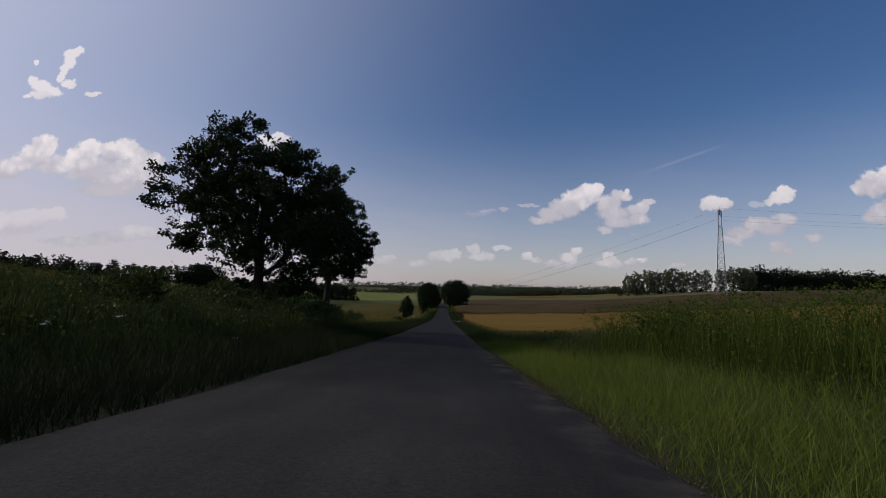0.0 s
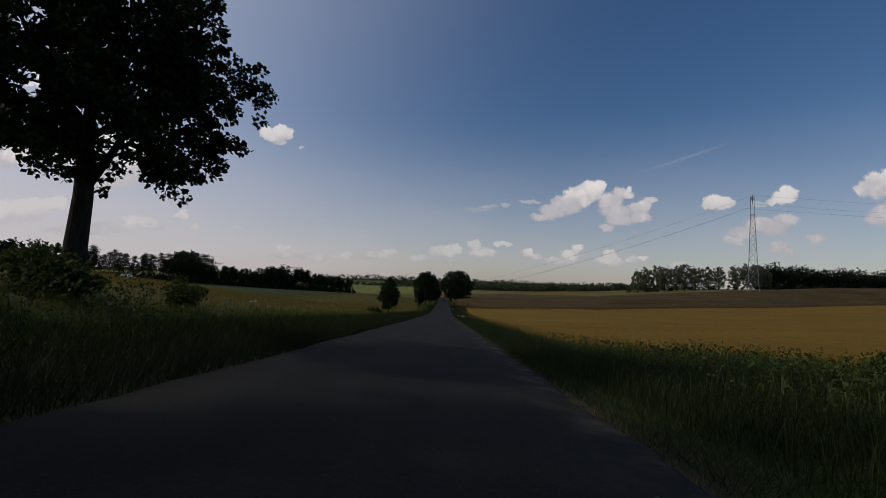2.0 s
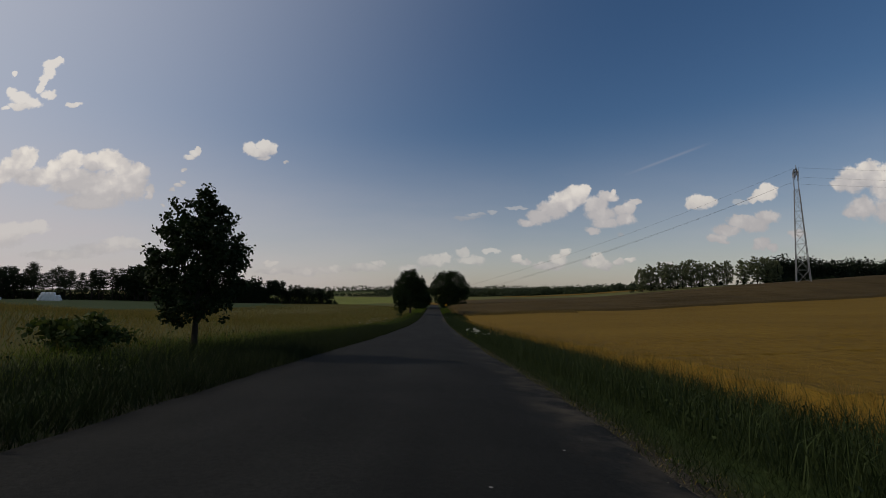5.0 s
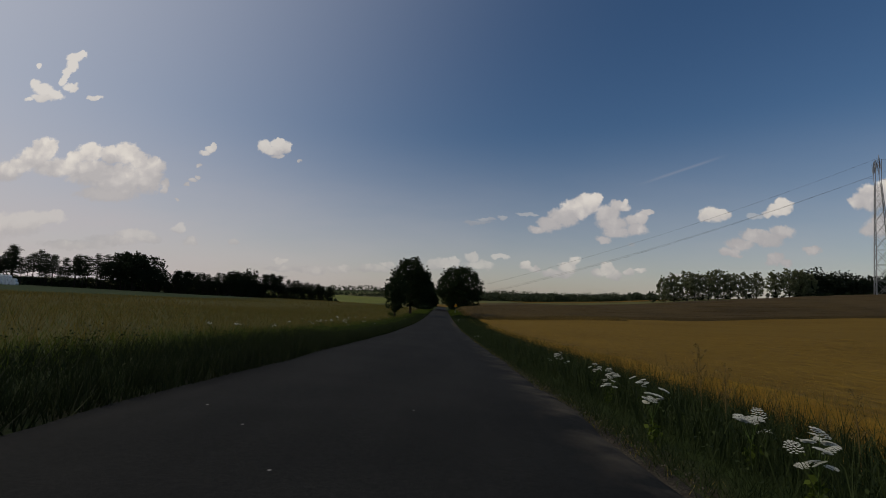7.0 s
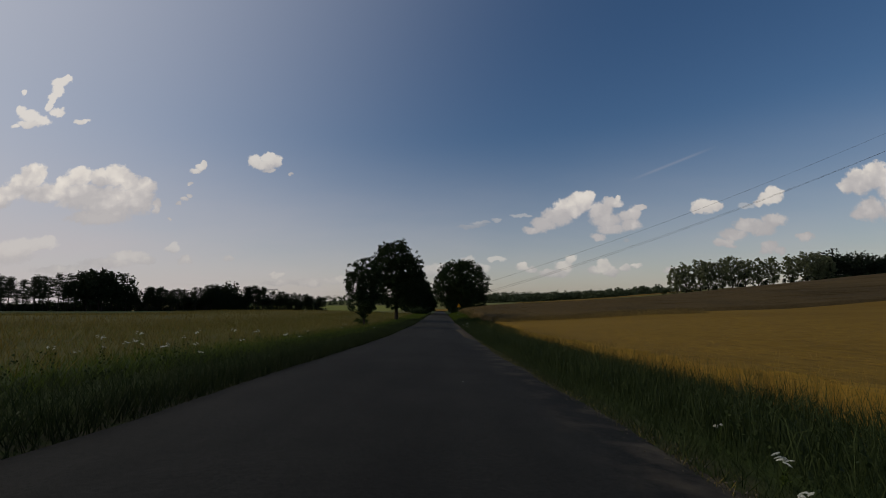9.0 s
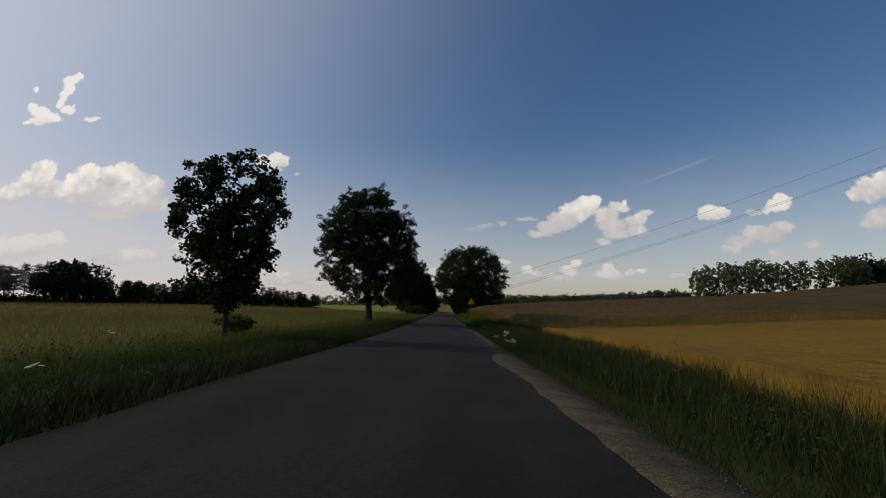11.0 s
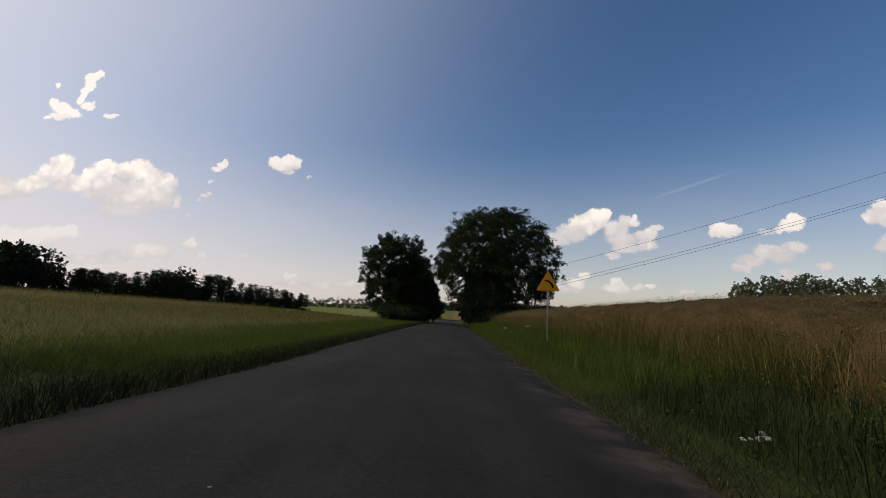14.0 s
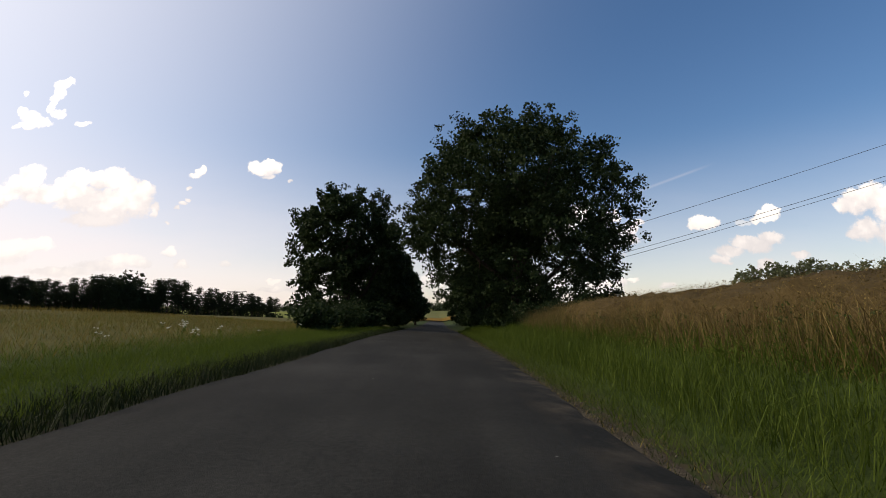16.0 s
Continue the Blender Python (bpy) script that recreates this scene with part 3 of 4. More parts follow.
def leaf_cloud(centres, spread, per, size, rng, droop=0.0):
    """Leaf quads scattered round the centres."""
    n = len(centres) * per
    q = rng.normal(0, 1, (n, 3))
    q *= (rng.uniform(0, 1, n) ** 0.4 / np.linalg.norm(q, axis=1))[:, None]
    c = np.repeat(centres, per, 0) + q * np.repeat(np.broadcast_to(spread, (len(centres),))[:, None], per, 0) * np.array([1, 1, 0.75])
    a, b = rng.normal(0, 1, (2, n, 3))
    a[:, 2] -= droop
    a /= np.linalg.norm(a, axis=1)[:, None]
    b -= a * (a * b).sum(1)[:, None]
    b /= np.linalg.norm(b, axis=1)[:, None]
    s = size * rng.uniform(0.6, 1.25, n)[:, None]
    v = np.stack([c, c + a * s * 0.5 + b * s * 0.42, c + a * s * 1.05, c + a * s * 0.5 - b * s * 0.42], 1).reshape(-1, 3)
    return v, np.arange(n * 4).reshape(-1, 4)


def tree_meshes(seed, height, stem, radius, girth, clumps, per, leaf, low=0.18, lobes=5, top=0.62, twigs=True, egg=1.0, uneven=1.0, hang=0.0, full=0):
    """Trunk with limbs, and the crown of leaf clumps, with its foot at 0, 0, 0.
    stem: bare height; radius: of the crown; egg: over 1 makes the crown widest lower down."""
    rng = np.random.default_rng(seed)
    wob = np.cumsum(rng.normal(0, 0.05, (7, 2)), 0) * girth * 2
    zs = np.linspace(-0.25, height * 0.72, 7)
    wob[:2] = 0
    path = np.stack([wob[:, 0], wob[:, 1], zs], 1)
    rad = girth * np.array([1.35, 1.0, 0.85, 0.66, 0.45, 0.26, 0.08])
    wood = [tube(path, rad, 10)]
    ang = np.linspace(0, 2 * np.pi, lobes, endpoint=False) + rng.uniform(0, 6, lobes)
    depth = rng.uniform(0.03, 0.11, lobes) * uneven

    def reach(dirs):
        """How far the crown goes along unit directions from its middle."""
        th = np.arctan2(dirs[:, 1], dirs[:, 0])
        bulge = 1.0
        for k in range(lobes):
            bulge = bulge + depth[k] * np.cos((k + 2) * th + ang[k]) * np.cos(2.2 * dirs[:, 2] + ang[-k])
        return np.clip(bulge, 0.75, 1.15) * 0.97

    mid = np.array([0, 0, stem + (height - stem) * 0.45])
    half = np.array([radius, radius, (height - stem) * 0.55])
    boughs = full if full else 96 if twigs else 20
    q = np.arange(boughs) + 0.5
    cz = 1 - 2 * q / boughs
    d = np.stack([np.sqrt(1 - cz * cz) * np.cos(q * 2.39996), np.sqrt(1 - cz * cz) * np.sin(q * 2.39996), cz], 1) + rng.normal(0, (0.04 if full > 160 else 0.09) if full else 0.12, (boughs, 3))
    d /= np.linalg.norm(d, axis=1)[:, None]
    r = np.where(rng.uniform(0, 1, boughs) < 0.74, rng.uniform(0.70, 0.86, boughs), rng.uniform(0.25, 0.6, boughs))
    w = 1 + (egg - 1) * -d[:, 2:3] * np.array([1, 1, 0])
    bough = mid + d * (reach(d) * r)[:, None] * half * w
    pick = rng.integers(0, boughs, clumps)
    d = rng.normal(0, 1, (clumps, 3)) * (1, 1, 0.8)
    d /= np.linalg.norm(d, axis=1)[:, None]
    c = bough[pick] + d * (rng.uniform(0, 1, clumps) ** 0.45 * rng.uniform(0.13, 0.24, boughs)[pick] * (1.0 if twigs else 1.5))[:, None] * half
    c[:, 2] -= hang * c[:, 0] * np.clip(1 - (c[:, 2] - stem) / (height - stem), 0, 1)
    c = c[c[:, 2] > (stem - hang * c[:, 0]) * (0.75 + 0.3 * rng.uniform(0, 1, len(c)))]
    limbs = 11
    for k in range(limbs):
        z0 = stem * 0.85 + (height * 0.62 - stem * 0.85) * (k / limbs) ** 0.9
        th = k * 2.4 + rng.uniform(-0.4, 0.4)
        el = 0.45 + 0.9 * k / limbs
        tip = mid + np.array([math.cos(th) * math.cos(el), math.sin(th) * math.cos(el), math.sin(el) * 0.9 - 0.25]) * half * 0.85
        a = np.array([np.interp(z0, zs, path[:, 0]), np.interp(z0, zs, path[:, 1]), z0])
        s = np.linspace(0, 1, 6)[:, None]
        bend = a * (1 - s) + tip * s + np.array([0, 0, 1.0]) * (np.sin(s * np.pi) * -0.05 * radius) + rng.normal(0, 0.03 * radius, (6, 3)) * s
        g = girth * np.interp(z0, zs, rad / girth) * 0.55
        wood.append(tube(bend, g * np.array([1, 0.8, 0.62, 0.45, 0.28, 0.08]), 6))
        if twigs:
            for q in (2, 3, 4):
                e = bend[q] + np.clip(rng.normal(0, 0.14, 3), -0.2, 0.2) * half
                m2 = (bend[q] + e) / 2 + rng.normal(0, 0.04, 3) * radius
                wood.append(tube([bend[q], m2, e], g * np.array([0.4, 0.25, 0.05]), 5))
    wv, wf = join(wood)
    lv, lf = leaf_cloud(c, (radius * rng.uniform(0.04, 0.085, len(c)) + 0.10) * (0.7 if full else 1.0), per, leaf, rng, 0.35)
    return mesh_of("trunk", wv, wf), mesh_of("crown", lv, lf)


def tree(name, place, label, meshes, mat=None, spin=0.0, scale=1.0, category="tree", group=""):
    x, y = place
    ob = empty(name, (x, y, float(land(x, y)) - 0.05), label, category, group)
    ob.rotation_euler[2], ob.scale = spin, (scale,) * 3
    put("trunk", meshes[0], M_BARK, ob, smooth_faces=True)
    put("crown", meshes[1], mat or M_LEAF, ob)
    return ob


# ---- roadside trees ----
BIG = dict(group="roadside trees")
tree("maple_tree", (-10.99, 27.16), "tall dark green maple with spreading crown on the bank", tree_meshes(11, 11.5, 2.2, 6.1, 0.30, 1600, 46, 0.15, egg=1.05, hang=0.2, full=105), **BIG)
tree("maple_tree", (-9.91, 38.9), "dark green maple with drooping crown on the bank", tree_meshes(12, 11.4, 3.2, 4.6, 0.28, 1450, 42, 0.15, egg=1.2, hang=0.38, full=85), **BIG)
tree("maple_tree", (-6.62, 81.8), "small young maple beside the road", tree_meshes(13, 4.7, 0.8, 1.35, 0.08, 640, 26, 0.10, lobes=4, egg=1.3, uneven=0.3), **BIG)
tree("maple_tree", (-7.9, 176.2), "slender young maple with loose crown in the verge", tree_meshes(14, 7.3, 1.0, 2.0, 0.09, 720, 32, 0.13, lobes=5, egg=0.72, uneven=0.9), **BIG)
tree("maple_tree", (-7.2, 203.2), "full egg-shaped maple beside the road", tree_meshes(15, 13.9, 2.0, 5.3, 0.28, 2400, 54, 0.135, egg=1.3, uneven=0.6, full=150, hang=0.12), **BIG)
tree("maple_tree", (6.0, 270.5), "broad domed maple by the road", tree_meshes(26, 17.2, 1.6, 9.8, 0.45, 2900, 42, 0.2, egg=1.12, uneven=0.08, full=210), **BIG)
tree("maple_tree", (-9.3, 283.5), "dark tall maple by the road", tree_meshes(17, 15.2, 1.2, 6.5, 0.40, 1400, 34, 0.28, egg=1.05), **BIG)
avenue = tree_meshes(18, 13.5, 1.6, 6.0, 0.38, 420, 24, 0.5)
for x, y, s in ((-8.5, 301, 1.0), (7.2, 296, 0.95), (-8.2, 318, 0.95), (7.6, 322, 0.9), (-8.4, 340, 0.95), (7.5, 345, 0.75), (5.4, 288, 0.5), (5.2, 297, 0.5), (4.9, 335, 0.62), (-5.2, 346, 0.62), (7.3, 309, 0.8), (-8.3, 329, 0.9), (-8.0, 355, 0.8), (7.6, 334, 0.75)):
    tree("maple_tree", (x, y), "dark maple further down the avenue", avenue, None, x + y, s, **BIG)


def shrub(place, height, width, seed, label, mat=None, leaf=0.12):
    rng = np.random.default_rng(seed)
    ob = empty("shrub", (*place, float(land(*place)) - 0.05), label, "shrub")
    stems = []
    tips = []
    for k in range(9):
        a, r = rng.uniform(0, 6.28), width * rng.uniform(0.1, 0.5)
        tip = np.array([math.cos(a) * r, math.sin(a) * r, height * rng.uniform(0.5, 0.95)])
        stems.append(tube([(0, 0, 0), tip * (0.3, 0.3, 0.55), tip], (0.03, 0.02, 0.006), 5))
        tips += [tip * s for s in (0.45, 0.6, 0.75, 0.9, 1.0)]
    c = np.array(tips) + rng.normal(0, 0.1 * width, (len(tips), 3)) * (1, 1, 0.5)
    put("stems", mesh_of("stems", *join(stems)), M_BARK, ob)
    put("foliage", mesh_of("foliage", *leaf_cloud(c, width * 0.15, 44, leaf * 1.1, rng)), mat or M_HERB, ob)
    return ob


for k, (x, y, h, w) in enumerate(((-10.4, 25.5, 1.5, 2.4), (-9.5, 31, 1.2, 2.6), (-9.3, 37.2, 1.0, 1.8), (-11.0, 22.5, 1.4, 2.2), (-8.0, 79.5, 0.7, 1.6), (-8.6, 178.4, 0.7, 1.3),
                                  (-8.6, 273, 2.6, 4.4), (-7.4, 277, 2.4, 4.0), (-9.5, 279, 2.6, 4.2), (-8.5, 19.5, 1.1, 2.2), (-8.2, 24, 1.2, 2.4), (-8.0, 28.5, 1.3, 2.6), (-9.4, 34.0, 0.9, 1.6), (-8.6, 37.0, 0.7, 1.4), (-9.2, 13.5, 1.2, 2.2), (5.5, 265, 1.5, 2.6), (7.5, 263, 1.3, 3.0), (-6.4, 268, 2.0, 3.2), (6.2, 276, 2.0, 3.0), (-6.6, 292, 2.0, 3.0))):
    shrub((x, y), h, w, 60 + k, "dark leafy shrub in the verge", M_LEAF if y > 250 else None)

for k, (x, y, h, w) in enumerate(((-6.8, 262.5, 1.6, 2.6), (-7.4, 265.5, 2.0, 3.4), (-6.0, 272, 1.8, 3.0), (-6.3, 280, 2.4, 3.6), (-6.2, 287, 2.2, 3.4), (-6.0, 298, 2.2, 3.6), (-6.2, 307, 2.4, 3.6), (-6.0, 316, 2.2, 3.4), (4.8, 268.5, 0.9, 2.2), (5.0, 273, 1.4, 2.6), (5.2, 281, 1.8, 3.2),
                                  (4.9, 287, 2.2, 3.4), (4.7, 294, 2.4, 3.8), (4.6, 302, 2.4, 3.8), (4.6, 311, 2.6, 3.8), (4.6, 320, 2.6, 4.0), (9.5, 266, 1.6, 3.0), (12.5, 269, 1.8, 3.4), (9.0, 274, 2.2, 3.6))):
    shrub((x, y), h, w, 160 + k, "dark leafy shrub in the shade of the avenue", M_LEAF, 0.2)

# ---- woods ----
def pine_meshes(seed, height, n, spread):
    """Scots pine: bare leaning stem and flat tufts in its upper half."""
    rng = np.random.default_rng(seed)
    lean = rng.normal(0, 0.03, 2) * height
    zs = np.linspace(-0.3, height * 0.96, 6)
    path = np.stack([lean[0] * (zs / height) ** 2, lean[1] * (zs / height) ** 2, zs], 1)
    wood = [tube(path, 0.2 * np.array([1.2, 1, 0.85, 0.65, 0.4, 0.12]), 6)]
    c = []
    tiers = n // 2 + 1
    for k in range(tiers):
        z0 = height * (0.40 + 0.56 * k / tiers)
        for j in range(5):
            z = z0 + rng.normal(0, 0.012) * height
            a = k * 1.1 + j * 1.257 + rng.uniform(-0.5, 0.5)
            r = spread * (1.1 - 0.75 * (k / tiers) ** 1.6) * rng.uniform(0.35, 1.0)
            o = np.array([lean[0] * (z / height) ** 2, lean[1] * (z / height) ** 2, z])
            e = o + np.array([math.cos(a) * r, math.sin(a) * r, 0.25 * r])
            wood.append(tube([o, (o + e) / 2 + (0, 0, -0.1), e], (0.07, 0.05, 0.02), 4))
            c += [e, o * 0.4 + e * 0.6 + rng.normal(0, 0.15, 3)]
    c.append(path[-1])
    v, f = leaf_cloud(np.array(c), 1.15, 30, 0.42, rng)
    mid = np.repeat(np.array(c), 30 * 4, 0)
    lv, lf = mid + (v - mid) * (1.0, 1.0, 0.55), f
    return mesh_of("trunk", *join(wood)), mesh_of("crown", lv, lf)


pines = [pine_meshes(40 + k, 14.5 + 1.5 * k, 15 + 2 * k, 2.6 + 0.3 * k) for k in range(4)]
broad = [tree_meshes(30 + k, 16.0 + k, 2.6 + k, 5.2, 0.25, 260, 13, 0.55, twigs=False, full=60) for k in range(3)]
poplars = [tree_meshes(50 + k, 17.0 + k, 1.4, 5.2, 0.25, 400, 12, 0.6, full=140) for k in range(3)]
rng = np.random.default_rng(8)
WOOD = [(-560, 330), (-370, 405), (-234, 446), (-157, 470), (-103, 527)]
wx, wy = np.array(WOOD).T
# height of the tree tops along the wood's edge
CREST = [(-560, 24), (-360, 25), (-343, 22), (-328, 17), (-309, 18.5), (-281, 14), (-259, 13.5), (-250, 18), (-234, 21.5), (-218, 17), (-212, 6.5), (-191, 4.3), (-172, 5.5), (-157, 11), (-148, 7.0), (-132, 3.0), (-115, 0.5), (-103, -1.0)]
cx, cz = np.array(CREST).T


def wood_at(s, back):
    x = -560 + 457 * s
    return x + rng.normal(0, 1.0), float(np.interp(x, wx, wy)) + back + rng.normal(0, 2.0)


def edge_tree(x, y, k, share):
    """A tree at the wood's edge that reaches the given share of the crest there: oaks in the tall stands, pines between."""
    tall = max(6.0, float(np.interp(x, cx, cz)) - float(land(x, y)))
    if -252 < x < -214 or x < -318 or -165 < x < -149:
        tree("broadleaf_tree", (x, y), "broad dark leaf tree at the wood's edge", broad[k % 3], M_LEAF_FAR, rng.uniform(0, 6), share * tall / (15.6 + k % 3), "tree", "wood edge")
    else:
        tree("pine_tree", (x, y), "thin-stemmed dark pine at the wood's edge", pines[k % 4], M_LEAF_FAR, rng.uniform(0, 6), share * tall / (13.2 + 1.4 * (k % 4)), "tree", "wood edge")


for k in range(190):
    x, y = wood_at((k + rng.uniform(0, 0.6)) / 190, 4 * (k % 3))
    edge_tree(x, y, k, rng.choice((rng.uniform(0.58, 0.8), rng.uniform(0.86, 1.06))))
for k in range(90):
    x = -212 + 109 * (k + rng.uniform(0, 0.8)) / 90
    edge_tree(x, float(np.interp(x, wx, wy)) + 2 + 5 * (k % 2) + rng.normal(0, 1.0), k, rng.choice((rng.uniform(0.55, 0.78), rng.uniform(0.84, 1.06))))


def thicket(name, pts, height, width, seed, label, mat=None, leaf=0.9, per=30):
    """A continuous growth of low trees and brush along pts (n x 2), seen far off."""
    rng = np.random.default_rng(seed)
    n = len(pts)
    h = height * rng.uniform(0.55, 1.1, n)
    reps = 5
    c = np.repeat(np.stack([pts[:, 0], pts[:, 1], land(pts[:, 0], pts[:, 1])], 1), reps, 0)
    c[:, 2] += np.repeat(h, reps) * rng.uniform(0.05, 0.85, n * reps)
    c[:, :2] += rng.normal(0, width * 0.3, (n * reps, 2))
    v, f = leaf_cloud(c, height * 0.22, per, leaf, rng)
    put(name, mesh_of(name, v, f), mat or M_LEAF_FAR, label=label, category="woodland", kind="stuff")


under = np.array([wood_at(s, 8 + 6 * (k % 2)) for k, s in enumerate(np.linspace(0, 1, 560))])
thicket("wood_understorey", under, 7.2, 4.0, 70, "dense dark brush under the wood", leaf=1.25, per=18)
# pale row of trees and dark wood beyond the rape field
for k, (x, y, s) in enumerate(((232, 583, 1.35), (243, 586, 1.45), (254, 581, 1.45), (266, 588, 1.5), (278, 584, 1.45), (290, 588, 1.5), (302, 586, 1.4), (318, 590, 1.35), (331, 588, 1.3), (354, 592, 1.45), (366, 588, 1.5), (379, 590, 1.4), (391, 594, 1.35))):
    tree("poplar_tree", (x, y), "tall pale-leaved tree in a row behind the field", poplars[k % 3], M_LEAF_PALE, k * 1.3, s * 1.26, "tree", "field tree row")
thicket("field_hedge", np.stack([np.linspace(225, 700, 115), 596 + 6 * np.sin(np.arange(115))], 1), 7, 4, 71, "low dark hedge behind the fields", leaf=0.9)
dark = np.stack([np.linspace(400, 1000, 220), 620 + 0.35 * np.linspace(0, 600, 220)], 1)
thicket("dark_wood", dark, 36, 9, 72, "dense dark wood on the rise", mat=M_LEAF_DARKEST, leaf=2.6, per=42)
# wooded ridges
rng = np.random.default_rng(21)
# these forests take the leaf colour with haze painted in
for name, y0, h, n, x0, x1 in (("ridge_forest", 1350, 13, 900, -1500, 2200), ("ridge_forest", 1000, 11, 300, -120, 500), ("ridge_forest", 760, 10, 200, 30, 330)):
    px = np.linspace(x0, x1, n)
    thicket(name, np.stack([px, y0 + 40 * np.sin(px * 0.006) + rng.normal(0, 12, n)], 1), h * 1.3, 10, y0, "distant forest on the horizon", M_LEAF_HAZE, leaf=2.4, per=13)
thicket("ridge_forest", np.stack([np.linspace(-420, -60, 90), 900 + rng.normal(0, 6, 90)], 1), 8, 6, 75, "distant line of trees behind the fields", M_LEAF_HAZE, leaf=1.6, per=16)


# ---- far fields ----
def sheet(name, x0, x1, y0, y1, lift, mat, label):
    v, f = grid(np.linspace(x0, x1, 50), np.linspace(y0, y1, 40), lambda X, Y: land(X, Y) + lift)
    put(name, mesh_of(name, v, f), mat, label=label, category="field", kind="structure", smooth_faces=True)


sheet("stubble_field", 95, 330, 640, 745, 0.35, M_WHEAT_TOP, "pale stubble field on the slope")
sheet("green_field", -260, -25, 560, 700, 0.35, M_FIELD_GREEN, "bright green field beyond the wood")
sheet("green_field", -300, -20, 704, 860, 0.35, M_FIELD_GREEN, "pale green field beyond the wood")
sheet("stubble_field", -22, 40, 424, 520, 0.35, M_WHEAT_TOP, "pale sunlit stubble beyond the avenue")
sheet("stubble_field", 300, 420, 900, 960, 0.6, M_WHEAT_TOP, "pale stubble field between the woods")


# ---- crops ----
def canopy(name, x0, x1, y0, y1, h, mat, label, seed, corner=0.0, slant=0.0):
    """The closed top of a standing crop, falling to the ground round its edge."""
    xs = np.unique(np.concatenate([np.arange(x0, x0 + 25, 0.3), np.linspace(x0 + 25, x1, 70)]))
    ys = np.unique(np.concatenate([np.linspace(y0, y1 + (210 if slant and name == "wheat_field" else 7), 300), np.arange(y0, y0 + 3, 0.25), np.arange(y0, min(y1, y0 + 75), 0.6)]))
    rng = np.random.default_rng(seed)

    def zf(X, Y):
        wig = 0.35 * np.sin(Y * 0.9) + 0.25 * np.sin(Y * 2.7 + 1)
        s = slant * np.clip(X - x0, 0, 400)
        e = np.minimum.reduce([X - x0 + wig - corner * (1 - smooth(38, 62, Y)) - 10 * smooth(256, 272, Y) - (1.6 * smooth(166, 182, Y) if name == "wheat_field" else 3.2 * (1 - smooth(198, 210, Y))), x1 - X, Y - y0 + 0.4 * np.sin(X * 0.7) - (s if name == "rape_field" else 0), y1 - Y + s])
        return land(X, Y) - 0.3 + (h + 0.3) * smooth(0.2, 0.9, e) + 0.035 * np.sin(X * 1.1) * np.sin(Y * 0.7) + rng.normal(0, 0.018 if name == "wheat_field" else 0.05, X.shape)
    v, f = grid(xs, ys, zf)
    put(name, mesh_of(name, v, f), mat, label=label, category="crop field", kind="stuff")


canopy("wheat_field", 6.2, 420, 24, 199, 0.55, M_WHEAT_TOP, "ripe golden wheat field beside the road", 3, 13.0, SLANT)
canopy("rape_field", 5.2, 420, 198.3, 470, 0.92, M_RAPE_TOP, "ripe brown rape field beside the road", 4, 0.0, SLANT)
blades("wheat_stalks", M_WHEAT, np.concatenate([strip(64000, 6.2, 12, 62, 170, 31, 0.15), strip(11000, 7.8, 13, 170, 196.5, 131, 0.15)]), 0.75, 0.006, 0.35, 31, "ripe wheat ears along the field edge", "wheat")
blades("rape_stalks", M_RAPE, np.concatenate([strip(50000, 5.0, 10.5, 208, 262, 32, 0.3), strip(5000, 8.0, 11, 197, 208, 132, 0.3)]), 1.25, 0.005, 0.95, 32, "dry branching rape stalks along the field edge", "rape", True)
rng = np.random.default_rng(36)
pod = strip(20000, 5.2, 9.5, 208, 262, 37, 0.5)
pod = np.column_stack([pod, land(pod[:, 0], pod[:, 1]) + rng.uniform(0.45, 1.1, len(pod))])
put("rape_pods", mesh_of("rape_pods", *leaf_cloud(pod, 0.15, 3, 0.03, rng)), M_RAPE, label="dry brown rape pods along the field edge", category="rape", kind="stuff")
blades("rape_stalks", M_RAPE, np.concatenate([strip(90000, 5.0, 16, 208, 264, 39, 0.4), strip(12000, 7.8, 16, 197, 208, 139, 0.4)]), 1.3, 0.005, 0.7, 39, "dry feathery rape stalks along the field edge", "rape")
blades("wheat_stalks", M_WHEAT, np.concatenate([strip(60000, 6.2, 24, 62, 170, 38, 0.1), strip(17000, 7.8, 24, 170, 197, 138, 0.1)]), 0.68, 0.007, 0.35, 38, "ripe wheat ears along the field edge", "wheat")
blades("rape_stalks", M_RAPE, np.concatenate([strip(26000, 8.6, 40, 197.5, 204, 33, 0.1), strip(26000, 10.5, 40, 197, 260, 34, 0.1)]), 1.4, 0.014, 0.4, 33, "dry branching rape stalks along the field edge", "rape")

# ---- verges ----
# brightened grass first; from y 30 the grass with shade in its colour
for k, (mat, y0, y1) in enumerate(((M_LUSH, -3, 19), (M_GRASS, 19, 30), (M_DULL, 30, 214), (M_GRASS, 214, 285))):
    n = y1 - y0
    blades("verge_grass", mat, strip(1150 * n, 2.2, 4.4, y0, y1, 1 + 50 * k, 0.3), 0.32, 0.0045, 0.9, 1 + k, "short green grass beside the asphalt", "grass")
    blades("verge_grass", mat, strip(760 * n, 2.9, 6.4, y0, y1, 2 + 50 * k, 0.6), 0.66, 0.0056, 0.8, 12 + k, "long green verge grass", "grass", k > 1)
blades("verge_grass", M_DULL, strip(30000, 5.2, 7.2, 50, 198, 49, 0.7), 1.0, 0.006, 0.5, 49, "tall grass along the wheat", "grass")
blades("verge_grass", M_DRY, strip(6000, 5.0, 7.0, 50, 198, 50, 0.8), 1.1, 0.004, 0.4, 50, "tall dry grass ears along the wheat", "grass")
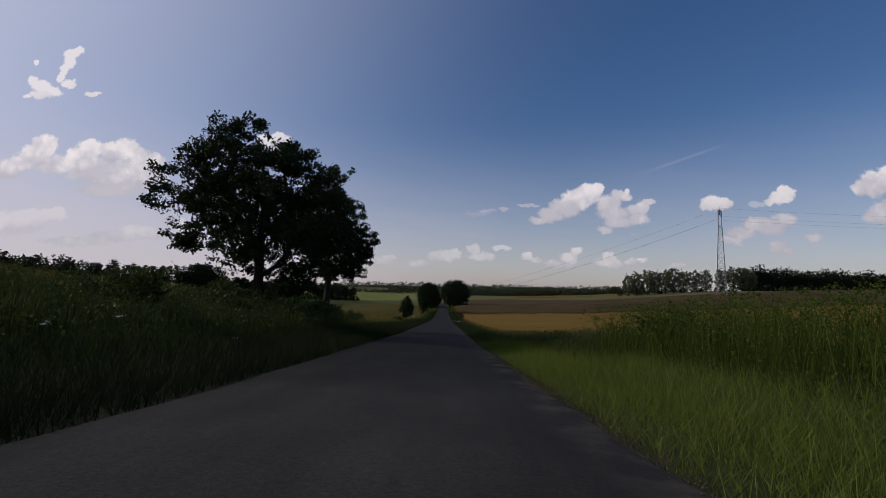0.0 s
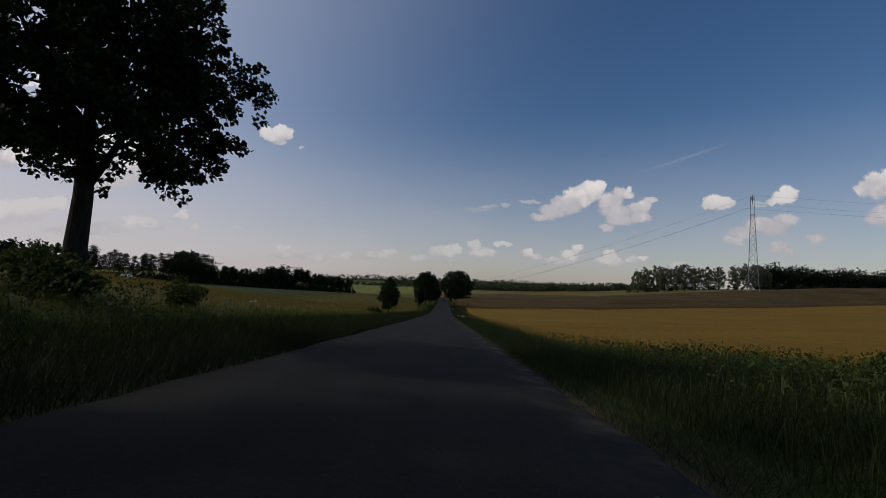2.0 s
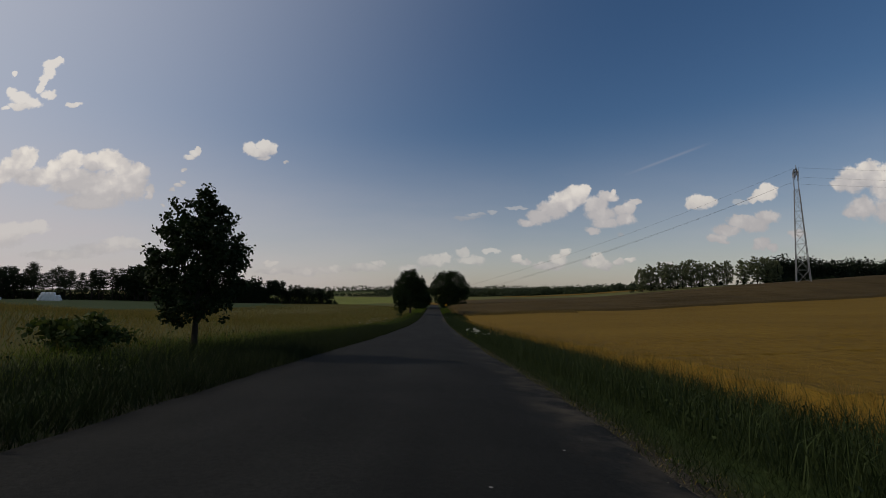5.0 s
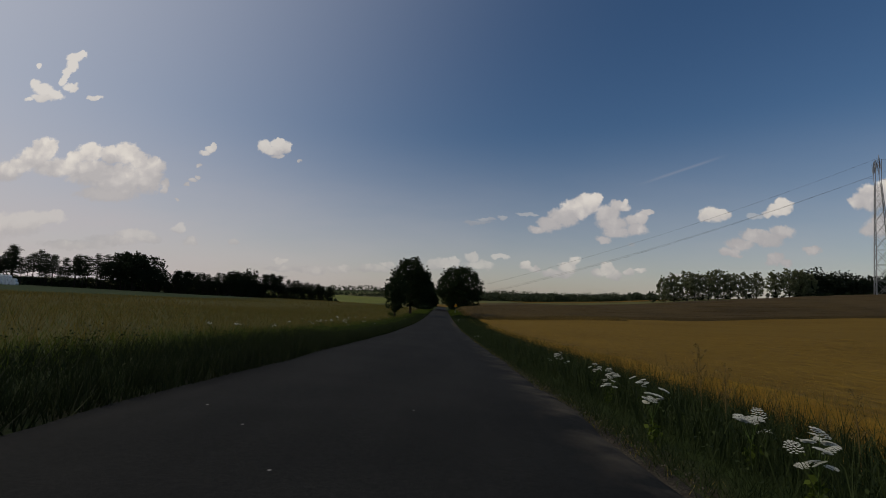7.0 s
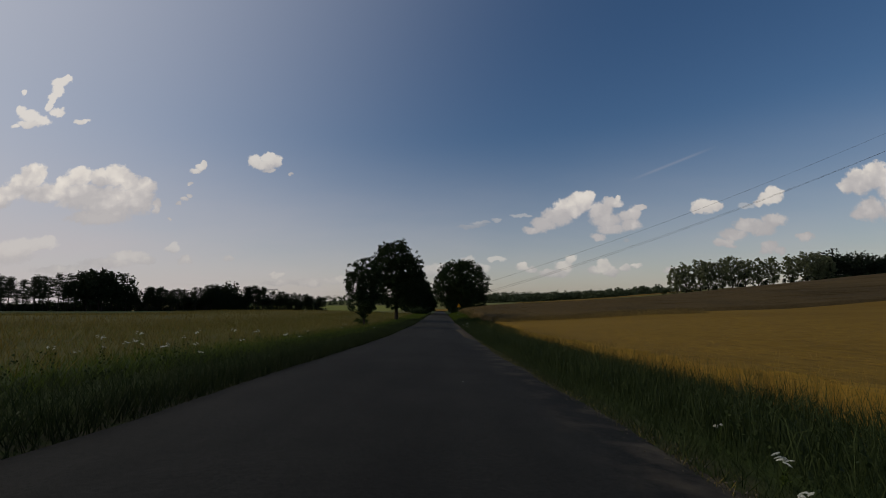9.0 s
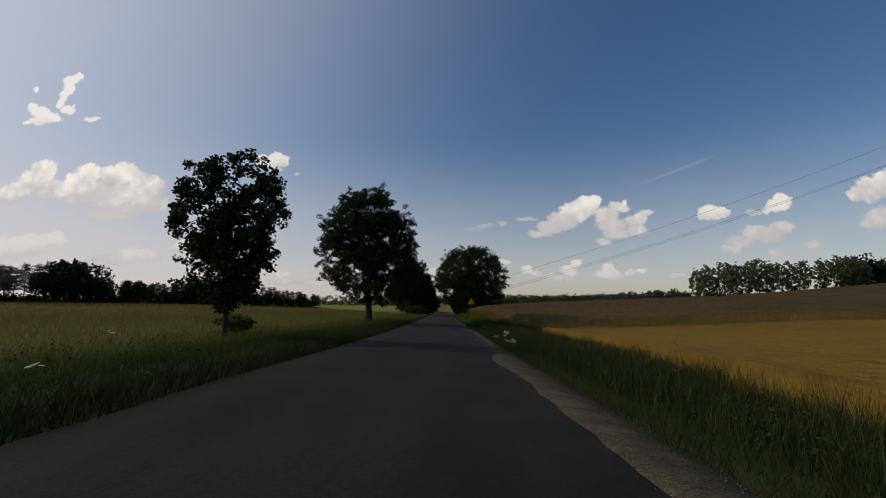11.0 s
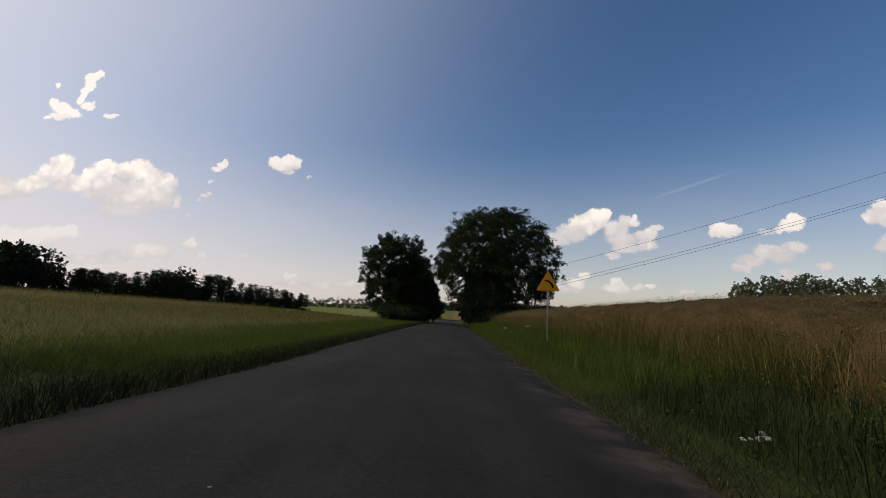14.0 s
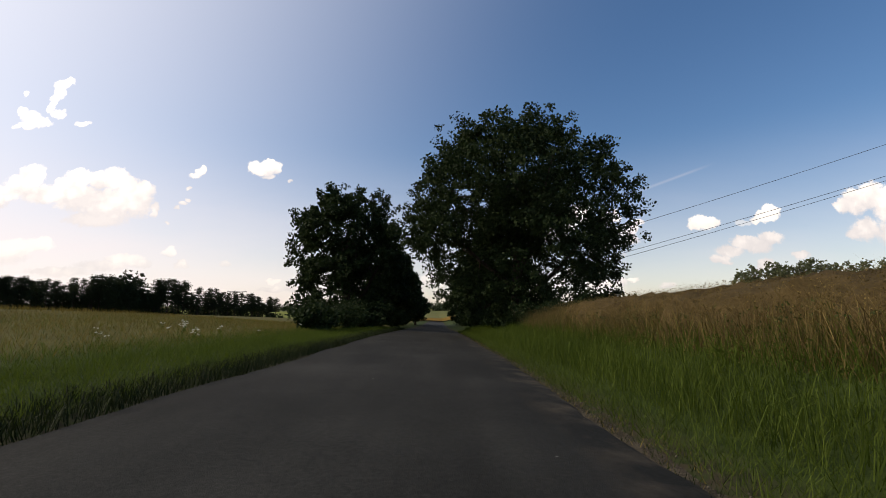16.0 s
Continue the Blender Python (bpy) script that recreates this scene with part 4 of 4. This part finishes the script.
blades("verge_grass", M_GRASS, strip(80000, -6.5, -3.8, 212, 285, 51, 0.3), 0.36, 0.005, 0.9, 51, "green grass beside the asphalt", "grass")
# shade below the bank is painted by the near-black grass colour
blades("verge_grass", M_GRASS_SHADED, strip(120000, -6.5, -3.8, -3, 120, 52, 0.3), 0.5, 0.006, 0.7, 52, "shaded grass below the bank", "grass")
blades("verge_grass", M_DULL, strip(100000, -6.5, -3.8, 118, 214, 3, 0.3), 0.36, 0.005, 0.9, 3, "green grass beside the asphalt", "grass")
blades("verge_grass", M_GRASS, strip(110000, -8.2, -5.4, -3, 285, 4, 0.6), 0.45, 0.006, 0.9, 4, "long green verge grass", "grass")
# dark shadow band along the left asphalt edge, painted as grass colour
blades("verge_grass", M_GRASS_SHADED, strip(60000, -4.3, -3.42, 165, 285, 63, 0.3), 0.3, 0.005, 1.0, 63, "shaded grass overhanging the road edge", "grass", True)
blades("verge_grass", M_GRASS_SHADED, strip(84000, -4.3, -3.42, -3, 165, 48, 0.3), 0.42, 0.006, 0.7, 48, "tall shaded grass overhanging the road edge", "grass")
blades("meadow_grass", M_DRY, strip(150000, -28, -7.0, 34, 190, 5, 0.75), 0.55, 0.008, 0.8, 5, "dry straw-coloured meadow grass", "grass")
blades("meadow_grass", M_DRY, strip(110000, -28, -7.0, 190, 285, 55, 0.4), 0.36, 0.007, 0.9, 55, "dry straw-coloured meadow grass", "grass")
blades("meadow_grass", M_GRASS, strip(90000, -24, -6.5, 60, 285, 56, 0.8), 0.36, 0.007, 0.9, 56, "green grass tufts among the dry meadow", "grass")
blades("verge_grass", M_DULL, strip(90000, 1.98, 2.75, -3, 285, 57, 0.5), 0.14, 0.004, 0.9, 57, "short grass creeping over the asphalt edge", "grass")
blades("verge_grass", M_DRY, strip(34000, 2.0, 2.5, -3, 285, 58, 0.8), 0.11, 0.004, 0.9, 58, "short dry grass along the asphalt edge", "grass")
blades("meadow_grass", M_DRY, strip(60000, -60, -28, 60, 285, 53, 0.6), 0.5, 0.018, 0.5, 53, "dry straw-coloured meadow grass", "grass")
blades("meadow_grass", M_DRY, strip(40000, -24, -8.0, -3, 34, 6, 0.6), 0.65, 0.010, 0.5, 6, "dry tall grass on the bank", "grass")
blades("bank_herbs", M_HERB, strip(30000, -13, -6.8, -2, 34, 7, 0.8), 0.8, 0.014, 0.5, 7, "tall dark herbs on the bank", "herbs", True)
blades("bank_herbs", M_GRASS, strip(9000, 6.0, 11.5, 2, 19, 8, 0.8), 2.0, 0.008, 0.6, 8, "tall rank herbs beside the verge", "herbs", True)


# tree shade over this corner is put into the dull grass colour
blades("verge_grass", M_DULL, strip(40000, 4.5, 16, 16, 54, 9, 0.5), 0.75, 0.008, 0.7, 9, "long dark grass in the field corner", "grass")
blades("bank_herbs", M_HERB, strip(9000, 5.0, 14, 16, 50, 10, 0.9), 0.95, 0.012, 0.6, 10, "tall dark herbs in the field corner", "herbs", True)

blades("verge_grass", M_DULL, strip(36000, 4.6, 9.0, 170, 208, 41, 0.5), 0.7, 0.008, 0.7, 41, "long dark grass in the field corner", "grass")


def leafy_herbs(name, pts, height, leaf, per, seed, label, mat=None):
    """Rank broad-leaved growth: small leaves up to the given height over pts (n x 2)."""
    rng = np.random.default_rng(seed)
    c = np.column_stack([pts, land(pts[:, 0], pts[:, 1]) + height * rng.uniform(0.1, 1.0, len(pts)) ** 1.2])
    put(name, mesh_of(name, *leaf_cloud(c, 0.10, per, leaf, rng)), mat or M_HERB, label=label, category="herbs", kind="stuff")


leafy_herbs("bank_herbs", strip(11000, -12.5, -6.0, -3, 38, 42, 0.9), 0.85, 0.07, 5, 42, "dark broad-leaved herbs on the bank")
leafy_herbs("bank_herbs", strip(9000, 5.8, 11.5, 2, 20, 43, 0.9), 1.85, 0.05, 8, 43, "rank broad-leaved herbs beside the verge", M_GRASS)
leafy_herbs("bank_herbs", strip(7000, 4.6, 14, 17, 52, 44, 0.9), 0.9, 0.07, 5, 44, "dark broad-leaved herbs in the field corner")
leafy_herbs("bank_herbs", strip(9000, 4.2, 6.4, 197, 262, 45, 0.9), 0.5, 0.035, 7, 45, "green herbs along the rape field", M_GRASS)
leafy_herbs("bank_herbs", strip(9000, 5.2, 7.6, 212, 264, 59, 0.95), 0.75, 0.045, 6, 59, "green weeds among the rape stalks")
blades("verge_grass", M_DRY, strip(5000, 5.0, 9.5, 205, 264, 60, 0.8), 1.25, 0.004, 0.5, 60, "tall dry grass stalks in the rape edge", "grass", True)
leafy_herbs("verge_herbs", strip(12000, 2.6, 6.2, 50, 212, 46, 0.9), 0.4, 0.045, 4, 46, "low broad-leaved herbs in the verge", M_DULL)
leafy_herbs("verge_herbs", strip(11000, -8.0, -3.7, 20, 205, 47, 0.9), 0.36, 0.045, 4, 47, "low broad-leaved herbs in the verge", M_DULL)
leafy_herbs("verge_herbs", strip(4000, -8.0, -4.0, 205, 285, 61, 0.9), 0.27, 0.035, 4, 61, "low green herbs in the verge", M_GRASS)
blades("verge_grass", M_GRASS, strip(16000, 4.9, 8.0, 212, 264, 62, 0.95), 0.95, 0.006, 0.7, 62, "tall green grass among the rape stalks", "grass", True)

# ---- herbs and flowers ----
def wild_carrot(seed, height, heads):
    rng = np.random.default_rng(seed)
    ob = empty("wild_carrot", (0, 0, -50), "flowering wild carrot with flat white umbels in the verge", "wildflower", "umbel flowers")
    stems, tops = [], []
    fork = np.array([0, 0, height * 0.45])
    stems.append(tube([(0, 0, -0.05), fork], (0.006, 0.005), 5))
    for k in range(heads):
        a = k * 2.4 + rng.uniform(0, 1)
        e = fork + np.array([math.cos(a) * 0.16 * rng.uniform(0.4, 1.3), math.sin(a) * 0.16 * rng.uniform(0.4, 1.3), height * rng.uniform(0.3, 0.55)])
        stems.append(tube([fork, (fork + e) / 2 + (0, 0, -0.02), e], (0.004, 0.003, 0.003), 4))
        tops.append(e)
    put("stalk", mesh_of("stalk", *join(stems)), M_STEM, ob)
    leaves = np.array([fork * (0.3 + 0.25 * k) for k in range(3)])
    put("foliage", mesh_of("foliage", *leaf_cloud(leaves, 0.10, 14, 0.07, rng)), M_GRASS, ob, kind="stuff")
    for e in tops:
        r = rng.uniform(0.045, 0.08)
        tilt = rng.normal(0, 0.3, 2)
        n = 34
        a, q = np.arange(n) * 2.4, np.sqrt(np.arange(n) / n) * r
        c = np.stack([np.cos(a) * q, np.sin(a) * q, 0.012 - 3.0 * q * q], 1)
        c[:, 2] += c[:, 0] * tilt[0] + c[:, 1] * tilt[1]
        v = np.stack([c + [0.016, 0, 0], c + [0, 0.016, 0], c - [0.016, 0, 0], c - [0, 0.016, 0], c + [0, 0, 0.008]], 1).reshape(-1, 3) + e
        i = np.arange(n)[:, None] * 5
        f = np.concatenate([np.concatenate([i + j, i + (j + 1) % 4, i + 4], 1) for j in range(4)])
        put("umbel", mesh_of("umbel", v, f), M_PETAL, ob, "flat white flower head")
    return ob


def plant_out(kinds, spots):
    """Copies of the kinds at (x, y, spin, scale); the first ones are moved into place themselves."""
    for k, (x, y, spin, s) in enumerate(spots):
        m = Matrix.Translation((x, y, float(land(x, y)))) @ Matrix.Rotation(spin, 4, "Z") @ Matrix.Scale(s, 4)
        if k < len(kinds):
            kinds[k].matrix_basis = m
        else:
            copy_thing(kinds[k % len(kinds)], m)


carrots = [wild_carrot(80 + k, 0.56 + 0.06 * k, 4 + k) for k in range(4)]
rng = np.random.default_rng(12)
spots = []
for x, y, sx, sy, n in ((3.0, 102.2, 0.3, 0.4, 3), (3.6, 104.2, 0.6, 0.7, 4), (3.2, 108.6, 0.35, 1.0, 5), (3.7, 114, 0.3, 0.6, 4), (2.65, 132.2, 0.2, 0.4, 3), (2.95, 134.6, 0.2, 0.5, 1), (2.75, 179.8, 0.2, 0.4, 5), (3.0, 182.4, 0.25, 0.5, 3), (4.4, 190, 0.5, 1.5, 1), (2.8, 210.3, 0.25, 0.3, 2), (3.6, 237.8, 0.3, 0.4, 2), (4.9, 234.5, 0.4, 0.5, 3),
                        (-9.0, 134, 1.2, 2.5, 14), (-8.6, 141, 1.4, 2.5, 12), (-7.8, 148, 1.0, 3.0, 6), (-11, 249, 2.0, 3.5, 14), (-9, 258, 1.5, 3, 8), (-8.2, 8, 1.2, 3.0, 10), (-7.6, 15, 1.2, 3.0, 8), (-8, 52, 1.2, 4, 5), (-9, 70, 1.5, 6, 5), (-8.5, 118, 1.5, 6, 6), (-8.0, 165, 1.5, 5, 5)):
    for k in range(n):
        spots.append((x + rng.normal(0, sx), y + rng.normal(0, sy), rng.uniform(0, 6.3), rng.uniform(0.7, 1.1) * (0.7 if x < 0 else 0.4 if 130 < y < 136 else 0.55 if x < 3 else 0.75 if y > 230 else 0.95)))
plant_out(carrots, spots)


def dock(seed, height):
    """A dry brown dock: upright stalk with short side sprays of seed."""
    rng = np.random.default_rng(seed)
    ob = empty("dock_plant", (0, 0, -50), "dry brown dock stalk standing above the grass", "weed", "dry stalks")
    parts, c = [tube([(0, 0, -0.05), (0.02, 0.01, height * 0.5), (0.05, 0.0, height)], (0.006, 0.005, 0.002), 5)], []
    for k in range(9):
        z = height * (0.42 + 0.06 * k)
        a = k * 2.4
        e = np.array([math.cos(a) * 0.09, math.sin(a) * 0.09, z + 0.13])
        parts.append(tube([(0.02, 0, z), e], (0.003, 0.001), 4))
        c += [e, e * 0.7 + np.array([0.006, 0, z * 0.3])]
    put("stalk", mesh_of("stalk", *join(parts)), M_RAPE, ob)
    put("seed_spray", mesh_of("seed_spray", *leaf_cloud(np.array(c), 0.035, 12, 0.022, rng)), M_RAPE, ob, kind="stuff")
    return ob


docks = [dock(90 + k, 1.0 + 0.12 * k) for k in range(3)]
spots = [(rng.uniform(4.2, 6.0), y + rng.normal(0, 0.5), rng.uniform(0, 6.3), rng.uniform(0.75, 1.2)) for y in (30, 36, 55, 58, 63, 66, 67, 98, 99, 100, 101, 101, 102, 102, 103, 103, 104, 104, 105, 106, 107, 106, 107, 108, 109, 110, 111, 120, 126, 133, 138, 160, 168, 172, 176, 216, 220)]
spots += [(rng.uniform(-9, -7), y + rng.normal(0, 0.8), rng.uniform(0, 6.3), rng.uniform(0.8, 1.2)) for y in (3, 5, 9, 12, 66, 67, 69, 70, 71, 72, 72, 73, 74, 74, 75, 75, 76, 77, 78, 79, 86, 88, 90, 96, 120, 127, 172, 240)]
plant_out(docks, spots)
shrub((5.2, 178.2), 0.55, 1.2, 95, "dark leafy herb clump in the verge", leaf=0.08)
shrub((7.6, 15.5), 1.6, 2.2, 96, "tall leafy shrub among the rank herbs", leaf=0.09)
shrub((8.6, 36.0), 0.9, 1.5, 97, "dark leafy herb clump in the verge", leaf=0.08)
shrub((-8.0, 40.5), 0.9, 1.7, 98, "dark leafy shrub in the verge", leaf=0.08)


# ---- warning sign ----
def prism(points, thick):
    """A flat plate in the XZ plane, bevelled a little, its face towards -Y."""
    bm = bmesh.new()
    face = bm.faces.new([bm.verts.new((x, 0, z)) for x, z in points])
    out = bmesh.ops.extrude_face_region(bm, geom=[face])
    bmesh.ops.translate(bm, vec=(0, thick, 0), verts=[g for g in out["geom"] if isinstance(g, bmesh.types.BMVert)])
    bmesh.ops.recalc_face_normals(bm, faces=bm.faces)
    return bm


def rounded_triangle(side, r, drop=0.0):
    h = side * math.sqrt(3) / 2
    c = [(-side / 2, 0), (side / 2, 0), (0, h)]
    mx, mz = 0, h / 3
    pts = []
    for k, (x, z) in enumerate(c):
        d = math.hypot(x - mx, z - mz)
        ux, uz = (x - mx) / d, (z - mz) / d
        ox, oz = x - ux * 2 * (r + drop), z - uz * 2 * (r + drop)
        a0 = math.atan2(uz, ux)
        for j in range(-3, 4):
            a = a0 + j * math.radians(20)
            pts.append((ox + r * math.cos(a), oz + r * math.sin(a)))
    return pts


def warning_sign(x, y, plate_z):
    g = float(land(x, y))
    ob = empty("warning_sign", (x, y, g), "yellow triangular bend warning sign on a grey post", "road sign")
    bm = bmesh.new()
    bmesh.ops.create_cone(bm, cap_ends=True, segments=14, radius1=0.026, radius2=0.026, depth=plate_z - g + 0.45)
    bmesh.ops.translate(bm, vec=(0, 0.045, (plate_z - g + 0.35) / 2), verts=bm.verts)
    part("post", bm, M_STEEL, ob, "thin galvanised steel post")
    z = plate_z - g

    def up(bm, y):
        bmesh.ops.translate(bm, vec=(0, y, z), verts=bm.verts)
        return bm
    edge = part("plate", up(prism(rounded_triangle(0.9, 0.045), 0.012), 0), M_RED, ob, "thin red-rimmed steel plate")
    part("face", up(prism(rounded_triangle(0.9, 0.035, 0.016), 0.004), -0.004), M_YELLOW, edge, "yellow reflective face")
    arc = []
    cx, cz = -0.12, 0.08
    for k in range(13):
        a = math.radians(4 + 82 * k / 12)
        w = 0.045 * (1 - 0.35 * k / 12)
        arc.append((a, w))
    pts = [(cx + (0.31 + w) * math.cos(a), cz + (0.31 + w) * math.sin(a)) for a, w in arc] + [(cx - 0.05, cz + 0.285)] + [(cx + (0.31 - w) * math.cos(a), cz + (0.31 - w) * math.sin(a)) for a, w in reversed(arc)] + [(cx + 0.31, cz + 0.045)]
    part("bend_arrow", up(prism(pts, 0.003), -0.0075), M_BLACK, edge, "black curved arrow")
    for dz in (0.12, 0.42):
        bm = bmesh.new()
        bmesh.ops.create_cube(bm, size=1)
        bmesh.ops.scale(bm, vec=(0.12, 0.03, 0.035), verts=bm.verts)
        part("clamp", up(bm, 0.027), M_STEEL, ob)
        bm_ob = ob.children[-1]
        bm_ob.location = (0, 0, dz)
    return ob


warning_sign(3.56, 223.05, -8.52)


# ---- power line ----
def bars(segments, r):
    """Square steel members between pairs of points."""
    return join([tube([a, b], (r, r), 4) for a, b in segments])


def pylon(x, y, top, base, head, label, turn=0.0, thick=0.10):
    g = float(land(x, y))
    h = top - g
    ob = empty("pylon", (x, y, g - 0.2), label, "power pylon", "pylons")
    ob.rotation_euler[2] = turn
    waist = h * 0.80
    corner = [(-1, -1), (1, -1), (1, 1), (-1, 1)]

    def at(k, z):
        w = base / 2 + (0.9 - base / 2) * min(1, z / waist)
        return np.array([corner[k % 4][0] * w, corner[k % 4][1] * w, z])
    levels = waist * (1 - (1 - np.linspace(0, 1, 10)) ** 1.35)
    for k in range(4):
        put("leg", mesh_of("leg", *bars([(at(k, 0), at(k, waist))], thick * 1.5)), M_STEEL, ob)
        seg = []
        for a, b in zip(levels[:-1], levels[1:]):
            seg += [(at(k, a), at(k + 1, b)), (at(k + 1, a), at(k, b)), (at(k, b), at(k + 1, b))]
        put("bracing", mesh_of("bracing", *bars(seg, thick * 0.6)), M_STEEL, ob)
    seg, z1 = [], h * 0.97
    for s in (-1, 1):
        for d in (-0.8, 0.8):
            seg += [((s * 0.9, d, waist), (s * head * 0.38, d, z1)), ((s * head * 0.2, d, (waist + z1) / 2), (s * 0.5, d, z1))]
        seg += [((s * head * 0.38, 0, z1), (s * head * 0.42, 0, h)), ((s * head * 0.5, 0, z1), (s * head * 0.42, 0, h))]
    for d in (-0.8, 0.8):
        seg += [((-head / 2, 0, z1), (0, d, z1)), ((0, d, z1), (head / 2, 0, z1)), ((-head / 2, 0, z1), (0, d, z1 - 1.4)), ((0, d, z1 - 1.4), (head / 2, 0, z1))]
    put("crossarm", mesh_of("crossarm", *bars(seg, thick)), M_STEEL, ob)
    for s in (-0.48, 0.0, 0.48):
        put("insulator", mesh_of("insulator", *tube([(s * head, 0, z1), (s * head, 0, z1 - 1.6), (s * head, 0, z1 - 3.2)], (0.10, 0.16, 0.10), 8)), M_WIRE, ob)
    return ob


pylon(158.0, 264.5, 50.8, 5.0, 9.0, "tall grey lattice steel pylon in the field", radians(56), 0.09)
pylon(-275.8, 875.5, 19.0, 7, 25.0, "distant lattice pylon behind the wood", radians(15), 0.2)
pylon(-499.8, 1033, 26.0, 7, 24.0, "distant lattice pylon behind the wood", radians(15), 0.25)
end_pole = empty("timber_pole", (10.5, 301.6, float(land(10.5, 301.6))), "grey timber end pole behind the avenue trees", "utility pole")
put("pole", mesh_of("pole", *tube([(0, 0, -0.3), (0, 0, -1.9 - float(land(10.5, 301.6)))], (0.17, 0.12), 10)), M_BARK, end_pole)


def wire(a, b, sag, r=0.03):
    s = np.linspace(0, 1, 40)[:, None]
    p = np.array(a) * (1 - s) + np.array(b) * s
    p[:, 2] -= 4 * sag * (s * (1 - s))[:, 0]
    put("power_line", mesh_of("power_line", *tube(p, np.full(40, r), 5)), M_WIRE, label="dark overhead power cable with a slight sag", category="cable", group="cables")


for dy, dz, end in ((0.0, -0.5, -2.3), (-4.5, -6.0, -5.5), (4.5, -6.6, -6.1)):
    wire((158.0, 264.5 + dy, 50.8 + dz), (10.5, 301.6 + 0.03 * dy, end), 2.95)
    wire((158.0, 264.5 + dy, 50.8 + dz), (600, 250 + dy, 64 + dz), 9.0)


# ---- wrapped bales ----
def bale(place, lift, spin, label):
    x, y = place
    bm = bmesh.new()
    bmesh.ops.create_cone(bm, cap_ends=True, segments=20, radius1=0.75, radius2=0.75, depth=1.3)
    bmesh.ops.bevel(bm, geom=[e for e in bm.edges if abs(e.verts[0].co.z - e.verts[1].co.z) < 0.01], offset=0.12, segments=2, affect="EDGES")
    bmesh.ops.rotate(bm, matrix=Matrix.Rotation(radians(90), 3, "X"), verts=bm.verts)
    bmesh.ops.translate(bm, vec=(0, 0, 0.73), verts=bm.verts)
    ob = part("wrapped_bale", bm, M_WHITE, None)
    ob.location, ob.rotation_euler[2] = (x, y, float(land(x, y)) + lift), spin
    return tagged(ob, label, "bale", "wrapped bales")


for row, n in ((0, 7), (1, 6), (2, 4)):
    for k in range(n):
        bale((-187 + 1.6 * (k + row * 0.5), 291.0 + 0.1 * (k % 2)), 1.28 * row, radians(4 * (k % 3 - 1)), "round bale wrapped in white film, stacked on the meadow")
bale((-203, 288), 0, 0.4, "single round bale wrapped in white film")


# ---- worn paint strokes on the asphalt ----
def paint_mark(points):
    """A thin crooked stroke lying on the road."""
    p = np.array(points)
    s = np.linspace(0, len(p) - 1, 4 * len(p))
    x, y = (np.interp(s, np.arange(len(p)), p[:, k]) for k in (0, 1))
    w = 0.009 * (0.6 + 0.8 * np.abs(np.sin(s * 5.1)))
    d = np.stack([np.gradient(x), np.gradient(y)], 1)
    d /= np.linalg.norm(d, axis=1)[:, None]
    rim = []
    for side in (-1, 1):
        u, v = x - side * d[:, 1] * w, y + side * d[:, 0] * w
        rise = np.interp((u - ROAD_L) / (ROAD_R - ROAD_L), (0.02, 0.25, 0.5, 0.75, 0.98), (0.02, 0.05, 0.065, 0.05, 0.02))
        rim.append(np.stack([u, v, land(u, v) + rise + 0.006], 1))
    n = len(x)
    i = np.arange(n - 1)
    put("paint_mark", mesh_of("paint_mark", np.concatenate(rim), np.stack([i, i + 1, i + n + 1, i + n], 1)), M_PAINT, label="faded white paint stroke on the asphalt", category="paint mark", group="paint marks")


MARKS = [((-0.19, 17.20), (-0.13, 17.10), (0.03, 17.06), (0.16, 17.08)), ((0.28, 17.10), (0.38, 17.08), (0.49, 17.10)), ((-0.06, 16.68), (0.08, 16.68), (0.13, 16.76), (0.17, 16.68)), ((-0.20, 37.20), (-0.20, 36.95), (-0.05, 36.92)), ((0.07, 36.88), (0.16, 36.92), (0.27, 36.85)), ((0.10, 37.30), (0.19, 37.28), (0.20, 37.40)), ((0.38, 187.99), (0.40, 187.69)), ((-0.04, 186.44), (-0.03, 186.19))]
for stroke in MARKS:
    paint_mark(stroke)
